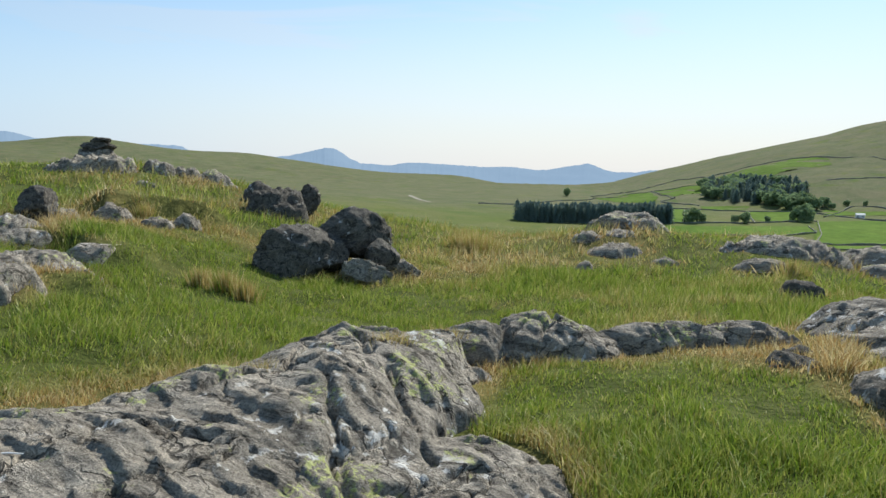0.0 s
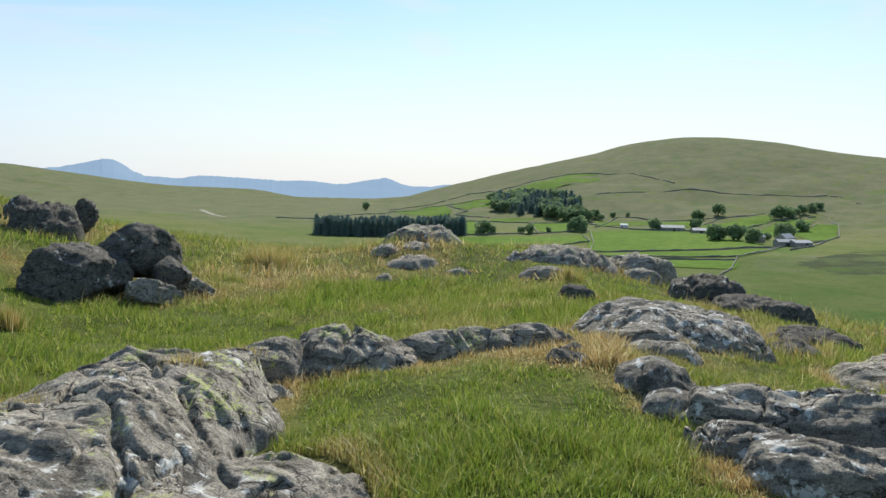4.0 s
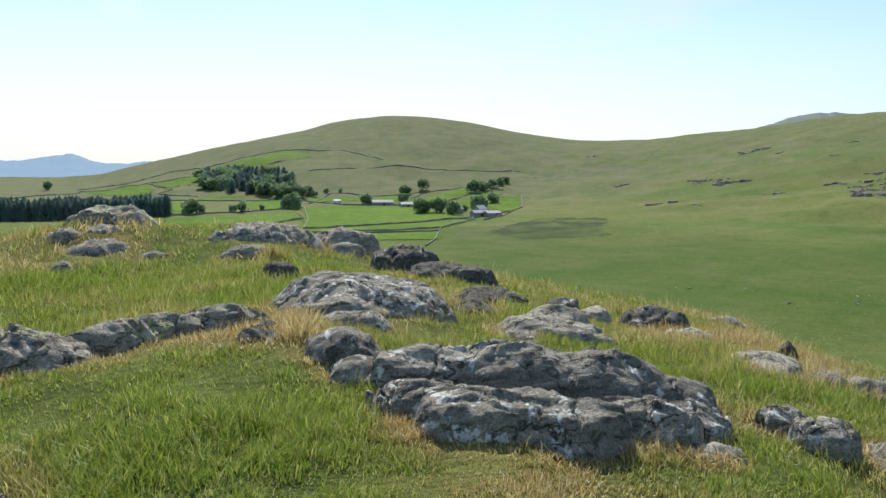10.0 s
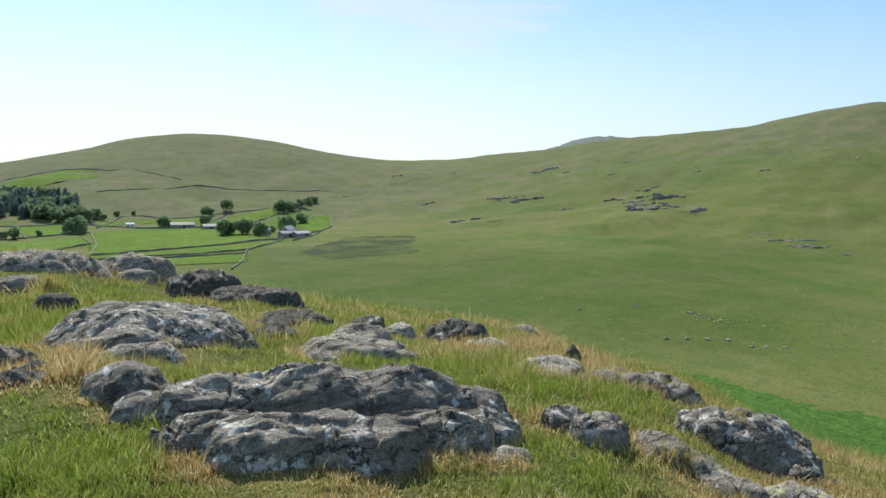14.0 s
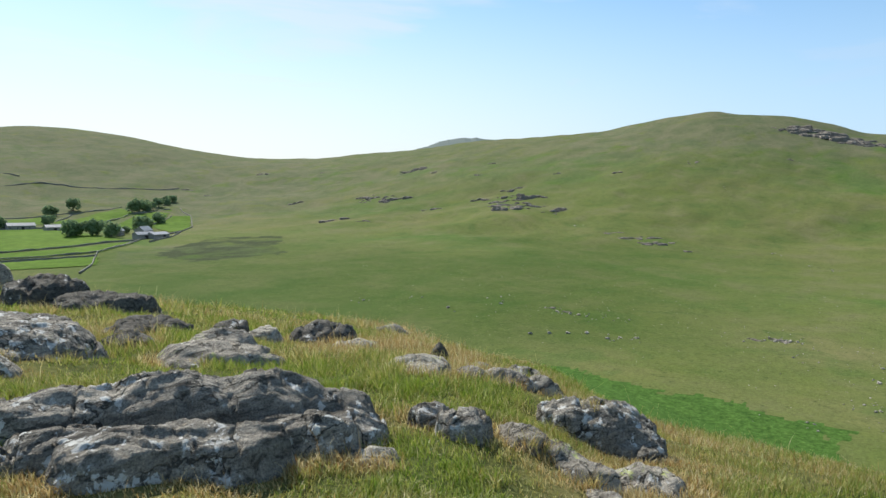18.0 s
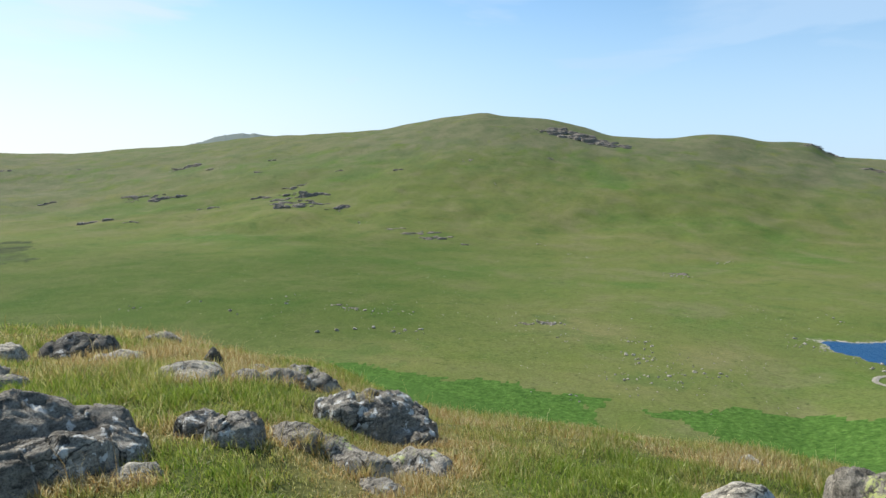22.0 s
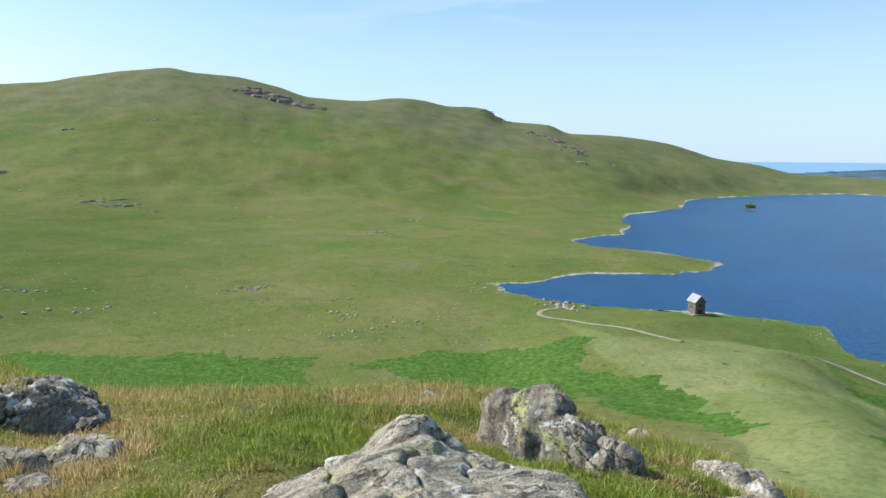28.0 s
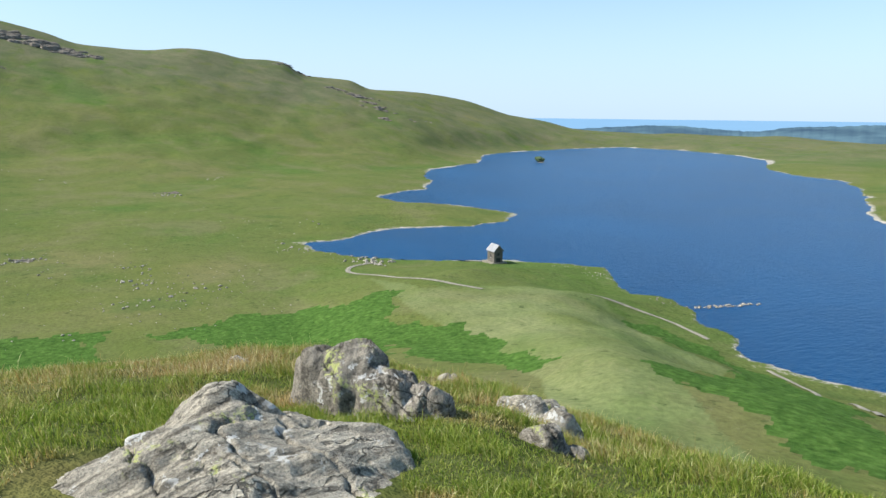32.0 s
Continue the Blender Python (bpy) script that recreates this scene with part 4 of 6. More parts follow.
outcrop("big pale weathered rock with yellow-green lichen and a ridged top",
        [(4.0, -1.62, 1.15, 1.0, -106, -0.14), (4.42, -1.82, 0.6, 0.55, -108, -0.07), (3.45, -1.75, 0.85, 0.55, -108, -0.36)],
        ROCK_PALE, 129, 0.016, 1.6, 0.06, 0.09, steep=1.5, shelves=0)
outcrop("upright grey rock block with a dark shaded face",
        [(5.72, -3.32, 0.38, 0.36, -116, -0.4), (5.42, -3.52, 0.36, 0.32, -120, -0.56), (5.1, -3.73, 0.28, 0.24, -124, -0.73)],
        ROCK, 230, 0.018, 1.2, 0.06, 0.09, steep=0.7, shelves=0)
outcrop("smaller grey rock block leaning on its neighbour", [(5.98, -3.12, 0.32, 0.34, -114, -0.46)], ROCK, 131, 0.018, 1.2, 0.06, 0.09, steep=0.7, shelves=0)
outcrop("small pale rock on the slope beside the block", [(4.1, -4.2, 0.22, 0.17, -132, -0.8), (3.95, -4.35, 0.14, 0.12, -132, -0.95)], ROCK, 165, 0.018, 0.8, 0.04, 0.06, shelves=1)
outcrop("pale ribbed rock slab on the slope", [(5.3, -5.0, 0.3, 0.2, -131, -1.15), (4.95, -5.12, 0.26, 0.18, -140, -1.2)], ROCK_PALE, 133, 0.03, 0.8, 0.05, 0.05)
outcrop("small pale rock on the slope", [(7.1, -6.89, 0.34, 0.27, -120, -2.3)], ROCK_PALE, 134, 0.022)
outcrop("small pale stone in dry grass", [(8.5, -3.11, 0.16, 0.15, -107, -1.35)], ROCK_PALE, 135, 0.018)
outcrop("small pale stone in dry grass", [(7.86, -5.84, 0.2, 0.2, -124, -1.95)], ROCK_PALE, 136, 0.018)
boulder("big dark boulder with a flat top on the green", -2.55, 12.2, -0.06, (0.84, 0.75, 0.72), 12, ROCK_SHADED, 240, rough=0.11)
boulder("dark boulder resting behind a bigger one", -1.78, 13.1, 0.24, (0.8, 0.66, 0.58), -15, ROCK_SHADED, 141, rough=0.1)
boulder("dark boulder wedged against its neighbours", -1.15, 12.55, -0.05, (0.4, 0.42, 0.45), 30, ROCK_SHADED, 142, rough=0.1)
boulder("pale broken boulder at the foot of the dark ones", -1.4, 11.85, -0.28, (0.5, 0.36, 0.3), 7, ROCK, 143, rough=0.16)
boulder("small flat stone beside the boulders", -0.69, 12.54, -0.32, (0.3, 0.26, 0.22), 40, ROCK, 144, rough=0.14)
outcrop("dark craggy rocks on the grassy shoulder", [(-4.15, 17.3, 0.76, 0.6, 13, 0.98), (-3.75, 16.8, 0.5, 0.4, 13, 0.65)], ROCK_SHADED, 145, 0.04, 2.2, 0.1, 0.1, steep=0.4)
outcrop("dark rock on the grassy shoulder", [(-4.98, 18.76, 0.45, 0.4, 15, 1.05)], ROCK_SHADED, 146, 0.035, 2.2, 0.08, 0.08)
boulder("dark upright boulder against the valley", -3.54, 18.07, 0.6, (0.36, 0.36, 0.45), 20, ROCK_SHADED, 147, rough=0.14)
boulder("small dark stone on the shoulder", -3.98, 17.83, 0.6, (0.24, 0.25, 0.34), 50, ROCK_SHADED, 148, rough=0.14)
outcrop("jagged rock pile on top of the mound", [(-9.3, 18.9, 0.95, 0.5, 26, 1.7), (-9.7, 19.6, 0.5, 0.4, 26, 1.95), (-10.1, 19.2, 0.5, 0.4, 20, 1.6)], ROCK, 149, 0.05, 2.2, 0.1, 0.12, steep=0.4)
boulder("dark block on top of the rock pile", -9.65, 19.6, 1.93, (0.5, 0.4, 0.17), 15, ROCK_SHADED, 150, rough=0.18)
boulder("small dark block on the rock pile", -9.55, 19.6, 2.09, (0.36, 0.3, 0.11), 60, ROCK_SHADED, 151, rough=0.18)
outcrop("broken rocks along the crest of the mound", [(-8.12, 19.84, 0.5, 0.38, 22, 1.6), (-7.4, 20.2, 0.45, 0.3, 20, 1.42), (-6.89, 20.8, 0.6, 0.4, 19, 1.3)], ROCK, 152, 0.05, 2.2, 0.09, 0.1)
outcrop("small stone in the mound's grass", [(-7.57, 17.72, 0.28, 0.25, 23, 1.07)], ROCK, 153, 0.03)
boulder("squared dark boulder on the bank", -7.09, 12.2, 0.72, (0.38, 0.42, 0.4), 30, ROCK_SHADED, 154, rough=0.08)
outcrop("pale stone beside the squared boulder", [(-6.75, 12.4, 0.22, 0.25, 29, 0.74)], ROCK, 155, 0.025)
outcrop("grey rock ledge under the turf of the bank", [(-6.11, 12.85, 0.38, 0.3, 25, 0.78), (-5.27, 12.82, 0.33, 0.25, 22, 0.58), (-4.9, 13.23, 0.28, 0.25, 20, 0.6)], ROCK, 156, 0.03, 2.2, 0.06, 0.08)
outcrop("grey rocks in the turf bank", [(-6.45, 10.3, 0.55, 0.45, 32, 0.78), (-6.0, 9.9, 0.4, 0.3, 32, 0.6)], ROCK, 157, 0.03, 2.2, 0.05, 0.07)
outcrop("grey rocks in the turf bank", [(-5.06, 8.28, 0.55, 0.45, 31, 0.5), (-4.8, 7.2, 0.5, 0.45, 33, 0.48), (-4.6, 8.1, 0.4, 0.3, 31, 0.35)], ROCK, 158, 0.026, 2.2, 0.05, 0.07)
outcrop("small grey rock in the turf bank", [(-4.86, 9.63, 0.3, 0.28, 27, 0.45)], ROCK, 159, 0.022)
outcrop("small grey rock in the turf bank", [(-5.94, 10.75, 0.18, 0.2, 29, 0.48)], ROCK, 160, 0.022)
outcrop("flat grey rock with brown grass round it", [(5.35, 0.35, 0.35, 0.3, -85, -0.32)], ROCK, 161, 0.022)

# ---- bracken, dry grass and gravel zones ----
BRACKEN_A = [(140, -25), (139, -49), (139, -60), (126, -71), (113, -65), (106, -61), (83, -67), (59, -59), (64, -55), (80, -50), (108, -45), (118, -36)]
BRACKEN_B = [(170, 45), (158, 22), (147, -14), (135, -17), (120, -8), (112, 10), (135, 40)]
BRACKEN_C = [(90, -104), (87, -116), (71, -115), (52, -105), (28, -69), (0, -60), (0, -45), (14, -48), (29, -55), (46, -62), (58, -80), (62, -98), (80, -103)]
BRACKENS = (BRACKEN_A, BRACKEN_B, BRACKEN_C)


def near_rock(x, y):
    """Distance to the nearest rock's edge, negative on it."""
    best = np.full(x.shape, 9.0)
    for cx, cy, a, b, turn, top in OUTCROPS:
        c, s = math.cos(radians(turn)), math.sin(radians(turn))
        sel = (np.abs(x - cx) < 3.5) & (np.abs(y - cy) < 3.5)
        dx, dy = x[sel] - cx, y[sel] - cy
        d = np.hypot((dx * c + dy * s) / a, (-dx * s + dy * c) / b)
        best[sel] = np.minimum(best[sel], (d - 1) * min(a, b))
    return best


BROWN = [(3.0, 5.45, 0.6), (2.7, 6.0, 0.5), (0.3, 5.35, 0.3), (-1.9, 4.7, 0.5), (-2.6, 4.5, 0.6), (5.0, 0.5, 0.4), (7.9, -2.6, 0.6), (6.9, -5.3, 0.4), (5.0, 18.2, 1.0), (-6.5, 11.5, 0.9), (6.2, -3.6, 0.35), (6.5, -2.3, 0.5), (4.6, -4.1, 0.3)]   # patches of dead brown grass


def dryness(x, y):
    dx, dy = x - STAND[0], y - STAND[1]
    r, az = np.hypot(dx, dy), spin(dx, dy)
    v = 0.32 + 0.5 * fbm2(x / 2.2, y / 2.2, 4, 41) + 0.25 * fbm2(x / 0.5, y / 0.5, 3, 43)
    v = v + 0.85 * np.exp(-((np.clip(near_rock(x, y), 0, None) / 0.13) ** 2)) * np.clip(0.7 + 0.9 * fbm2(x / 0.9, y / 0.9, 2, 47), 0, 1.2)
    for px, py, wide in BROWN:
        v = v + 0.75 * np.exp(-(((x - px) / wide) ** 2 + ((y - py) / wide) ** 2))
    brow = smooth(40, 62, az) * (1 - smooth(118, 135, az)) * smooth(5.0, 7.5, r)
    v = v + (0.3 - 0.18 * smooth(66, 82, az)) * brow
    mound = (1 - smooth(-22, -12, az)) * smooth(13, 18, r)
    v = v - 0.1 * mound + 0.2 * smooth(20, 24, az) * (1 - smooth(26, 30, az)) * smooth(5.8, 6.4, r) * (1 - smooth(7.5, 8, r))
    v = v - 0.2 * smooth(84, 100, az) * (1 - smooth(5.5, 7.5, r)) - 0.32 * smooth(80, 96, az)
    green = np.exp(-(((x - 1.4) / 1.2) ** 2 + ((y - 4.0) / 1.3) ** 2)) + 1.6 * np.exp(-(((x + 3.2) / 3.6) ** 2 + ((y - 10.2) / 3.0) ** 2))
    return np.clip(v - 0.45 * green, 0, 1)


# ---- ground: one sheet from the knoll to the skyline ----
az_axis = np.radians(np.concatenate([np.arange(-45, 168, 0.22), np.arange(168, 315.1, 3.0)]))
r_axis = np.concatenate([[0.0], np.exp(np.concatenate([np.arange(math.log(0.6), math.log(85), 0.021), np.arange(math.log(85), math.log(750), 0.012), np.arange(math.log(750), math.log(4300), 0.021)]))])
ra, aa = np.meshgrid(r_axis, az_axis, indexing="ij")
gx, gy = STAND[0] + ra * np.sin(aa), STAND[1] + ra * np.cos(aa)
gz = land(gx, gy)
shore = shore_distance(gx, gy) + 2.2 * fbm2(gx / 14, gy / 14, 3, 5)
dry = np.zeros_like(gx)
dry[ra < 60] = dryness(gx[ra < 60], gy[ra < 60]) * (1 - smooth(30, 60, ra[ra < 60])) * 0.8
brk = np.zeros_like(gx)
wgx, wgy = gx + 3.5 * fbm2(gx / 9, gy / 9, 5, 83, 0.6), gy + 3.5 * fbm2(gx / 9, gy / 9, 5, 84, 0.6)
for poly in BRACKENS:
    brk = np.maximum(brk, in_polygon(wgx, wgy, poly).astype(float))
pale = in_polygon(gx, gy, [(150, -78), (125, -78), (108, -116), (86, -103), (62, -96), (45, -60), (20, -40), (14, -24), (30, -30), (58, -53), (83, -63), (110, -67), (128, -72)])
pale = pale * np.clip(0.8 + 0.4 * fbm2(gx / 14, gy / 14, 4, 81), 0, 1) * smooth(25, 45, ra)
gravel = np.where(ra > 60, np.clip(0.5 + (np.maximum(0.9, ra * 0.0035) * (0.75 + 1.5 * fbm2(gx / 45, gy / 45, 3, 87)) - shore) / 12, 0, 1), 0)
ga = spin(gx - STAND[0], gy - STAND[1])
# summit heath and farm patch, plus distance-weighted grey painted as haze
heath_haze = smooth(600, 1000, ra) * 0.7 + 0.15 + 0.5 * smooth(600, 850, ra) * (1 - smooth(46, 60, ga)) + 0.9 * in_polygon(wgx, wgy, [(319, 371), (372, 368), (378, 320), (353, 264), (289, 286), (269, 312)]) + 0.5 * smooth(500, 900, ra) * (1 - smooth(4, 18, ga)) + 0.9 * smooth(760, 930, ra) * smooth(74, 82, ga) * (1 - smooth(112, 118, ga))
ground = sheet("ground", gx, gy, gz, None, GROUND, True, None, {"dry": dry, "bracken": brk, "gravel": gravel, "heath_haze": heath_haze, "pale": pale, "backlit_floor": smooth(160, 210, ra + 22 * fbm2(gx / 50, gy / 50, 3, 91)) * (1 - smooth(380, 560, ra + 60 * fbm2(gx / 80, gy / 80, 3, 93))) * smooth(30, 44, ga) * (1 - smooth(72, 100, ga)), "rush": in_polygon(wgx, wgy, [(312, 331), (345, 353), (420, 385), (451, 340), (381, 296), (350, 262), (300, 285)]).astype(float), "blade_shade": 1 - smooth(28, 40, ra)})
tagged(ground, "rough moorland grass running from the knoll down to the tarn and up the fells", "ground", kind="structure")

# ---- the tarn ----
bm = bmesh.new()
far_corners = [(-120, -900), (900, -1000), (900, -60), (150, -60), (60, -100), (-120, -110)]
bm.faces.new([bm.verts.new((px, py, WATER)) for px, py in far_corners])
me = bpy.data.meshes.new("tarn_water")
bm.to_mesh(me)
bm.free()
me.materials.append(WATER_MAT)
tagged(new("water", me), "deep blue tarn ruffled by a light wind", "water", kind="structure")


# ---- distance: mountain range, a far fell, sea and coast ----
def backdrop(name, label, knots, r0, r1, mat, rough, base, seed, step=0.05):
    k = np.array(knots)
    a = np.arange(k[0, 0], k[-1, 0], step)
    el = glide(a, k[:, 0], k[:, 1])
    depth = np.linspace(0, 1, 26)
    aa2, dd = np.meshgrid(np.radians(a), depth, indexing="ij")
    rr = r0 + (r1 - r0) * dd
    top = EYE_Z + r1 * np.tan(np.radians(el))[:, None] + rough * fbm2(aa2 * 120, aa2 * 0 + seed, 3, seed)
    x, y = rr * np.sin(aa2), rr * np.cos(aa2)
    z = base + (top - base) * dd**0.8 + rough * 5 * fbm2(x / 260, y / 260, 4, seed + 3) * np.sin(np.pi * dd)
    ob = sheet(name, x, y, z, None, mat)
    return tagged(ob, label, "backdrop", kind="structure")


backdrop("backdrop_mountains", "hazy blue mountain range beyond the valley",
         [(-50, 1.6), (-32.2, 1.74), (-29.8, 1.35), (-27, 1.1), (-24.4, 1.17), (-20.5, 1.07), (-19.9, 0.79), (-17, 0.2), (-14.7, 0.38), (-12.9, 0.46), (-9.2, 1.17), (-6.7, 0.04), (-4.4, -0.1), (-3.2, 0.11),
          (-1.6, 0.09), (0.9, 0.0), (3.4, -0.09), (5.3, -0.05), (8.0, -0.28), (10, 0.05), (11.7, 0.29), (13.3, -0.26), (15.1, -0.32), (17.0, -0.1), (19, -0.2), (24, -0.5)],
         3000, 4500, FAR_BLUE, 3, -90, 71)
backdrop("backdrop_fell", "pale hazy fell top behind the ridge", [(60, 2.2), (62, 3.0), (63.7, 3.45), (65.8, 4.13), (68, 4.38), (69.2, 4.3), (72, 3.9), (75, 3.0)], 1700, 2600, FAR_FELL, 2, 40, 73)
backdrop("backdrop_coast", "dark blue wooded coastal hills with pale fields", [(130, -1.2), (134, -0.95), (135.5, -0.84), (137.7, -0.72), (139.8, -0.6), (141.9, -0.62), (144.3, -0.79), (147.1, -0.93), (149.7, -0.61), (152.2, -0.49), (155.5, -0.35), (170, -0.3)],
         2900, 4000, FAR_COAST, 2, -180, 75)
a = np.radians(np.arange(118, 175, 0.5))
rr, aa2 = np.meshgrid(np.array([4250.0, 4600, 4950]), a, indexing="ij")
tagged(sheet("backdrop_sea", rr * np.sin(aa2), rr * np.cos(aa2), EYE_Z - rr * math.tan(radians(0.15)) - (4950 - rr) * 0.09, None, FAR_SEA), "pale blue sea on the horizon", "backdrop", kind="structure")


# ---- grass on the knoll ----
def grass(name, label, count, r0, r1, power, tall, wide, bent=True, stalk=False, seed=1):
    rng = np.random.default_rng(seed)
    q = rng.random(count)
    e = 2 - power
    r = (r0**e + (r1**e - r0**e) * q) ** (1 / e)
    az = np.radians(rng.uniform(-42, 163, count))
    x, y = STAND[0] + r * np.sin(az), STAND[1] + r * np.cos(az)
    clump = fbm2(x / 0.3, y / 0.3, 3, 61)
    d = near_rock(x, y)
    dryv = dryness(x, y)
    keep = (d > -0.07) & (rng.random(count) < 0.8 + 0.5 * clump)
    if stalk:
        keep &= rng.random(count) < (0.1 + 0.9 * dryv) * (1 - 0.6 * smooth(60, 82, np.degrees(az)))
    x, y, r, dryv, clump = x[keep], y[keep], r[keep], dryv[keep], clump[keep]
    n = len(x)
    z = land(x, y) - 0.012
    rank = 0.55 + 0.8 * smooth(-0.6, 0.8, fbm2(x / 1.7, y / 1.7, 3, 67)) + 0.45 * clump
    h = tall * np.clip(rank, 0.45, 2.3) * rng.uniform(0.45, 1.25, n) * (1 + r / 40)
    w = wide * rng.uniform(0.6, 1.3, n) * (0.55 + r / 5.0)
    turn = rng.uniform(0, 2 * np.pi, n)
    lean = rng.uniform(0.15, 0.95, n) * h
    way = np.where(rng.random(n) < 0.65, rng.uniform(0, 2 * np.pi, n), rng.normal(0.9, 0.7, n) + 1.5 * fbm2(x / 0.6, y / 0.6, 2, 71))
    lx, ly = np.cos(way) * lean, np.sin(way) * lean
    sx, sy = np.cos(turn) * w / 2, np.sin(turn) * w / 2
    tip = np.stack([x + lx, y + ly, z + h * (1 - 0.3 * (lean / h) ** 2)], -1)
    left, right = np.stack([x - sx, y - sy, z], -1), np.stack([x + sx, y + sy, z], -1)
    if bent:
        m = 0.78
        up = np.stack([lx * 0.3, ly * 0.3, h * 0.55], -1)
        side = np.stack([sx, sy, 0 * sx], -1) * m
        foot = np.stack([x, y, z], -1)
        v = np.stack([left, right, foot + side + up, foot - side + up, tip], 1)
        base = np.arange(n)[:, None] * 5
        tris = np.concatenate([base + [0, 1, 2], base + [0, 2, 3], base + [3, 2, 4]], 0)
    else:
        v = np.stack([left, right, tip], 1)
        tris = np.arange(n * 3).reshape(n, 3)
    own = np.clip(dryv + rng.normal(0, 0.22, n), 0, 1)
    own = np.maximum(own, 0.75) if stalk else own
    ob = from_faces(name, v.reshape(-1, 3), tris, BLADES, False, None, {"dry": np.repeat(own, v.shape[1])})
    return tagged(ob, label, "grass", kind="stuff")


grass("grass", "short green moorland grass with straw-coloured blades on the knoll", 220000, 2.2, 6.5, 0.9, 0.088, 0.005, seed=5)
grass("grass_near", "short green turf underfoot on the knoll", 130000, 1.5, 4.4, 0.9, 0.078, 0.0065, seed=9)
grass("grass_middle", "green and straw-coloured moorland grass among the rocks", 400000, 6, 15, 1.0, 0.1, 0.0062, False, seed=8)
grass("grass_brow", "tufted green and straw-coloured moorland grass along the brow", 220000, 14, 38, 0.9, 0.13, 0.0075, False, seed=6)
grass("grass_stalks", "dry straw-coloured seed stalks standing above the grass", 52000, 2.4, 24, 1.0, 0.2, 0.002, True, True, seed=7)


def rush_tuft(x, y, tall, count, dry_share, seed):
    rng = np.random.default_rng(seed)
    ax, r = rng.uniform(0, 2 * np.pi, count), np.abs(rng.normal(0, 0.17, count)) * tall / 0.5
    px, py = x + r * np.cos(ax), y + r * np.sin(ax)
    z = land(px, py)
    h = tall * rng.uniform(0.55, 1.1, count)
    lean = (r * 1.2 + rng.uniform(0, 0.25, count)) * h
    w, turn = 0.006, rng.uniform(0, 2 * np.pi, count)
    sx, sy = np.cos(turn) * w, np.sin(turn) * w
    v = np.stack([np.stack([px - sx, py - sy, z], -1), np.stack([px + sx, py + sy, z], -1), np.stack([px + lean * np.cos(ax), py + lean * np.sin(ax), z + h], -1)], 1)
    ob = from_faces("rush_tuft", v.reshape(-1, 3), np.arange(count * 3).reshape(-1, 3), BLADES, False, None, {"dry": np.repeat((rng.random(count) < dry_share) * 0.8, 3)})
    return tagged(ob, "brown-tipped tuft of rushes in the rough grass", "rushes", "rush tufts")


for k, (x, y, tall) in enumerate([(0.7, 16.5, 0.55), (1.1, 16.9, 0.5), (0.4, 17.1, 0.45), (-2.9, 9.2, 0.28), (-2.6, 9.0, 0.25), (-3.3, 9.4, 0.25), (6.9, 13.6, 0.35), (-5.8, 13.5, 0.3)]):
    rush_tuft(x, y, tall * 1.1, 520, 0.8, 500 + k)


def rock_height(x, y):
    """Height of the highest rock or turf under a point of the knoll."""
    hit, spot, _, _, _, _ = scene.ray_cast(bpy.context.evaluated_depsgraph_get(), Vector((x, y, 5)), Vector((0, 0, -1)))
    return spot.z if hit else ground_at(x, y)


ROCK_TUFTS = [(-0.4, 4.75, 0.09), (-0.33, 4.85, 0.07), (-0.62, 4.62, 0.06), (-1.15, 4.35, 0.09), (-1.35, 4.3, 0.08), (3.55, 2.95, 0.06), (3.62, 2.85, 0.05), (3.25, 3.2, 0.05), (3.4, -1.15, 0.07), (3.32, -1.25, 0.06), (5.12, 1.02, 0.09), (5.05, 1.12, 0.08), (4.9, 0.62, 0.08), (2.85, 5.42, 0.1), (4.3, 5.9, 0.08), (6.5, 0.98, 0.07), (-0.05, 5.75, 0.1), (0.05, 5.6, 0.09)]
bpy.context.view_layer.update()
blades, blade_dry = [], []
for k, (x, y, tall) in enumerate(ROCK_TUFTS):
    rng = np.random.default_rng(900 + k)
    n, foot = 150, rock_height(x, y)
    ang, r = rng.uniform(0, 2 * np.pi, n), np.abs(rng.normal(0, 0.05, n))
    bx, by = x + r * np.cos(ang) * 1.6, y + r * np.sin(ang)
    h = tall * rng.uniform(0.4, 1.2, n)
    out, turn = h * rng.uniform(0.2, 0.9, n), rng.uniform(0, 2 * np.pi, n)
    sx, sy, z0 = np.cos(turn) * 0.0022, np.sin(turn) * 0.0022, foot - 0.03 + 0 * h
    blades.append(np.stack([np.stack([bx - sx, by - sy, z0], -1), np.stack([bx + sx, by + sy, z0], -1), np.stack([bx + out * np.cos(ang), by + out * np.sin(ang), z0 + h + 0.02], -1)], 1).reshape(-1, 3))
    blade_dry.append(np.repeat(np.clip(rng.normal(0.75, 0.25, n), 0, 1), 3))
blades = np.concatenate(blades)
tagged(from_faces("grass_on_rocks", blades, np.arange(len(blades)).reshape(-1, 3), BLADES, False, None, {"dry": np.concatenate(blade_dry)}), "tufts of dry brown grass rooted in hollows of the rock", "grass", kind="stuff")


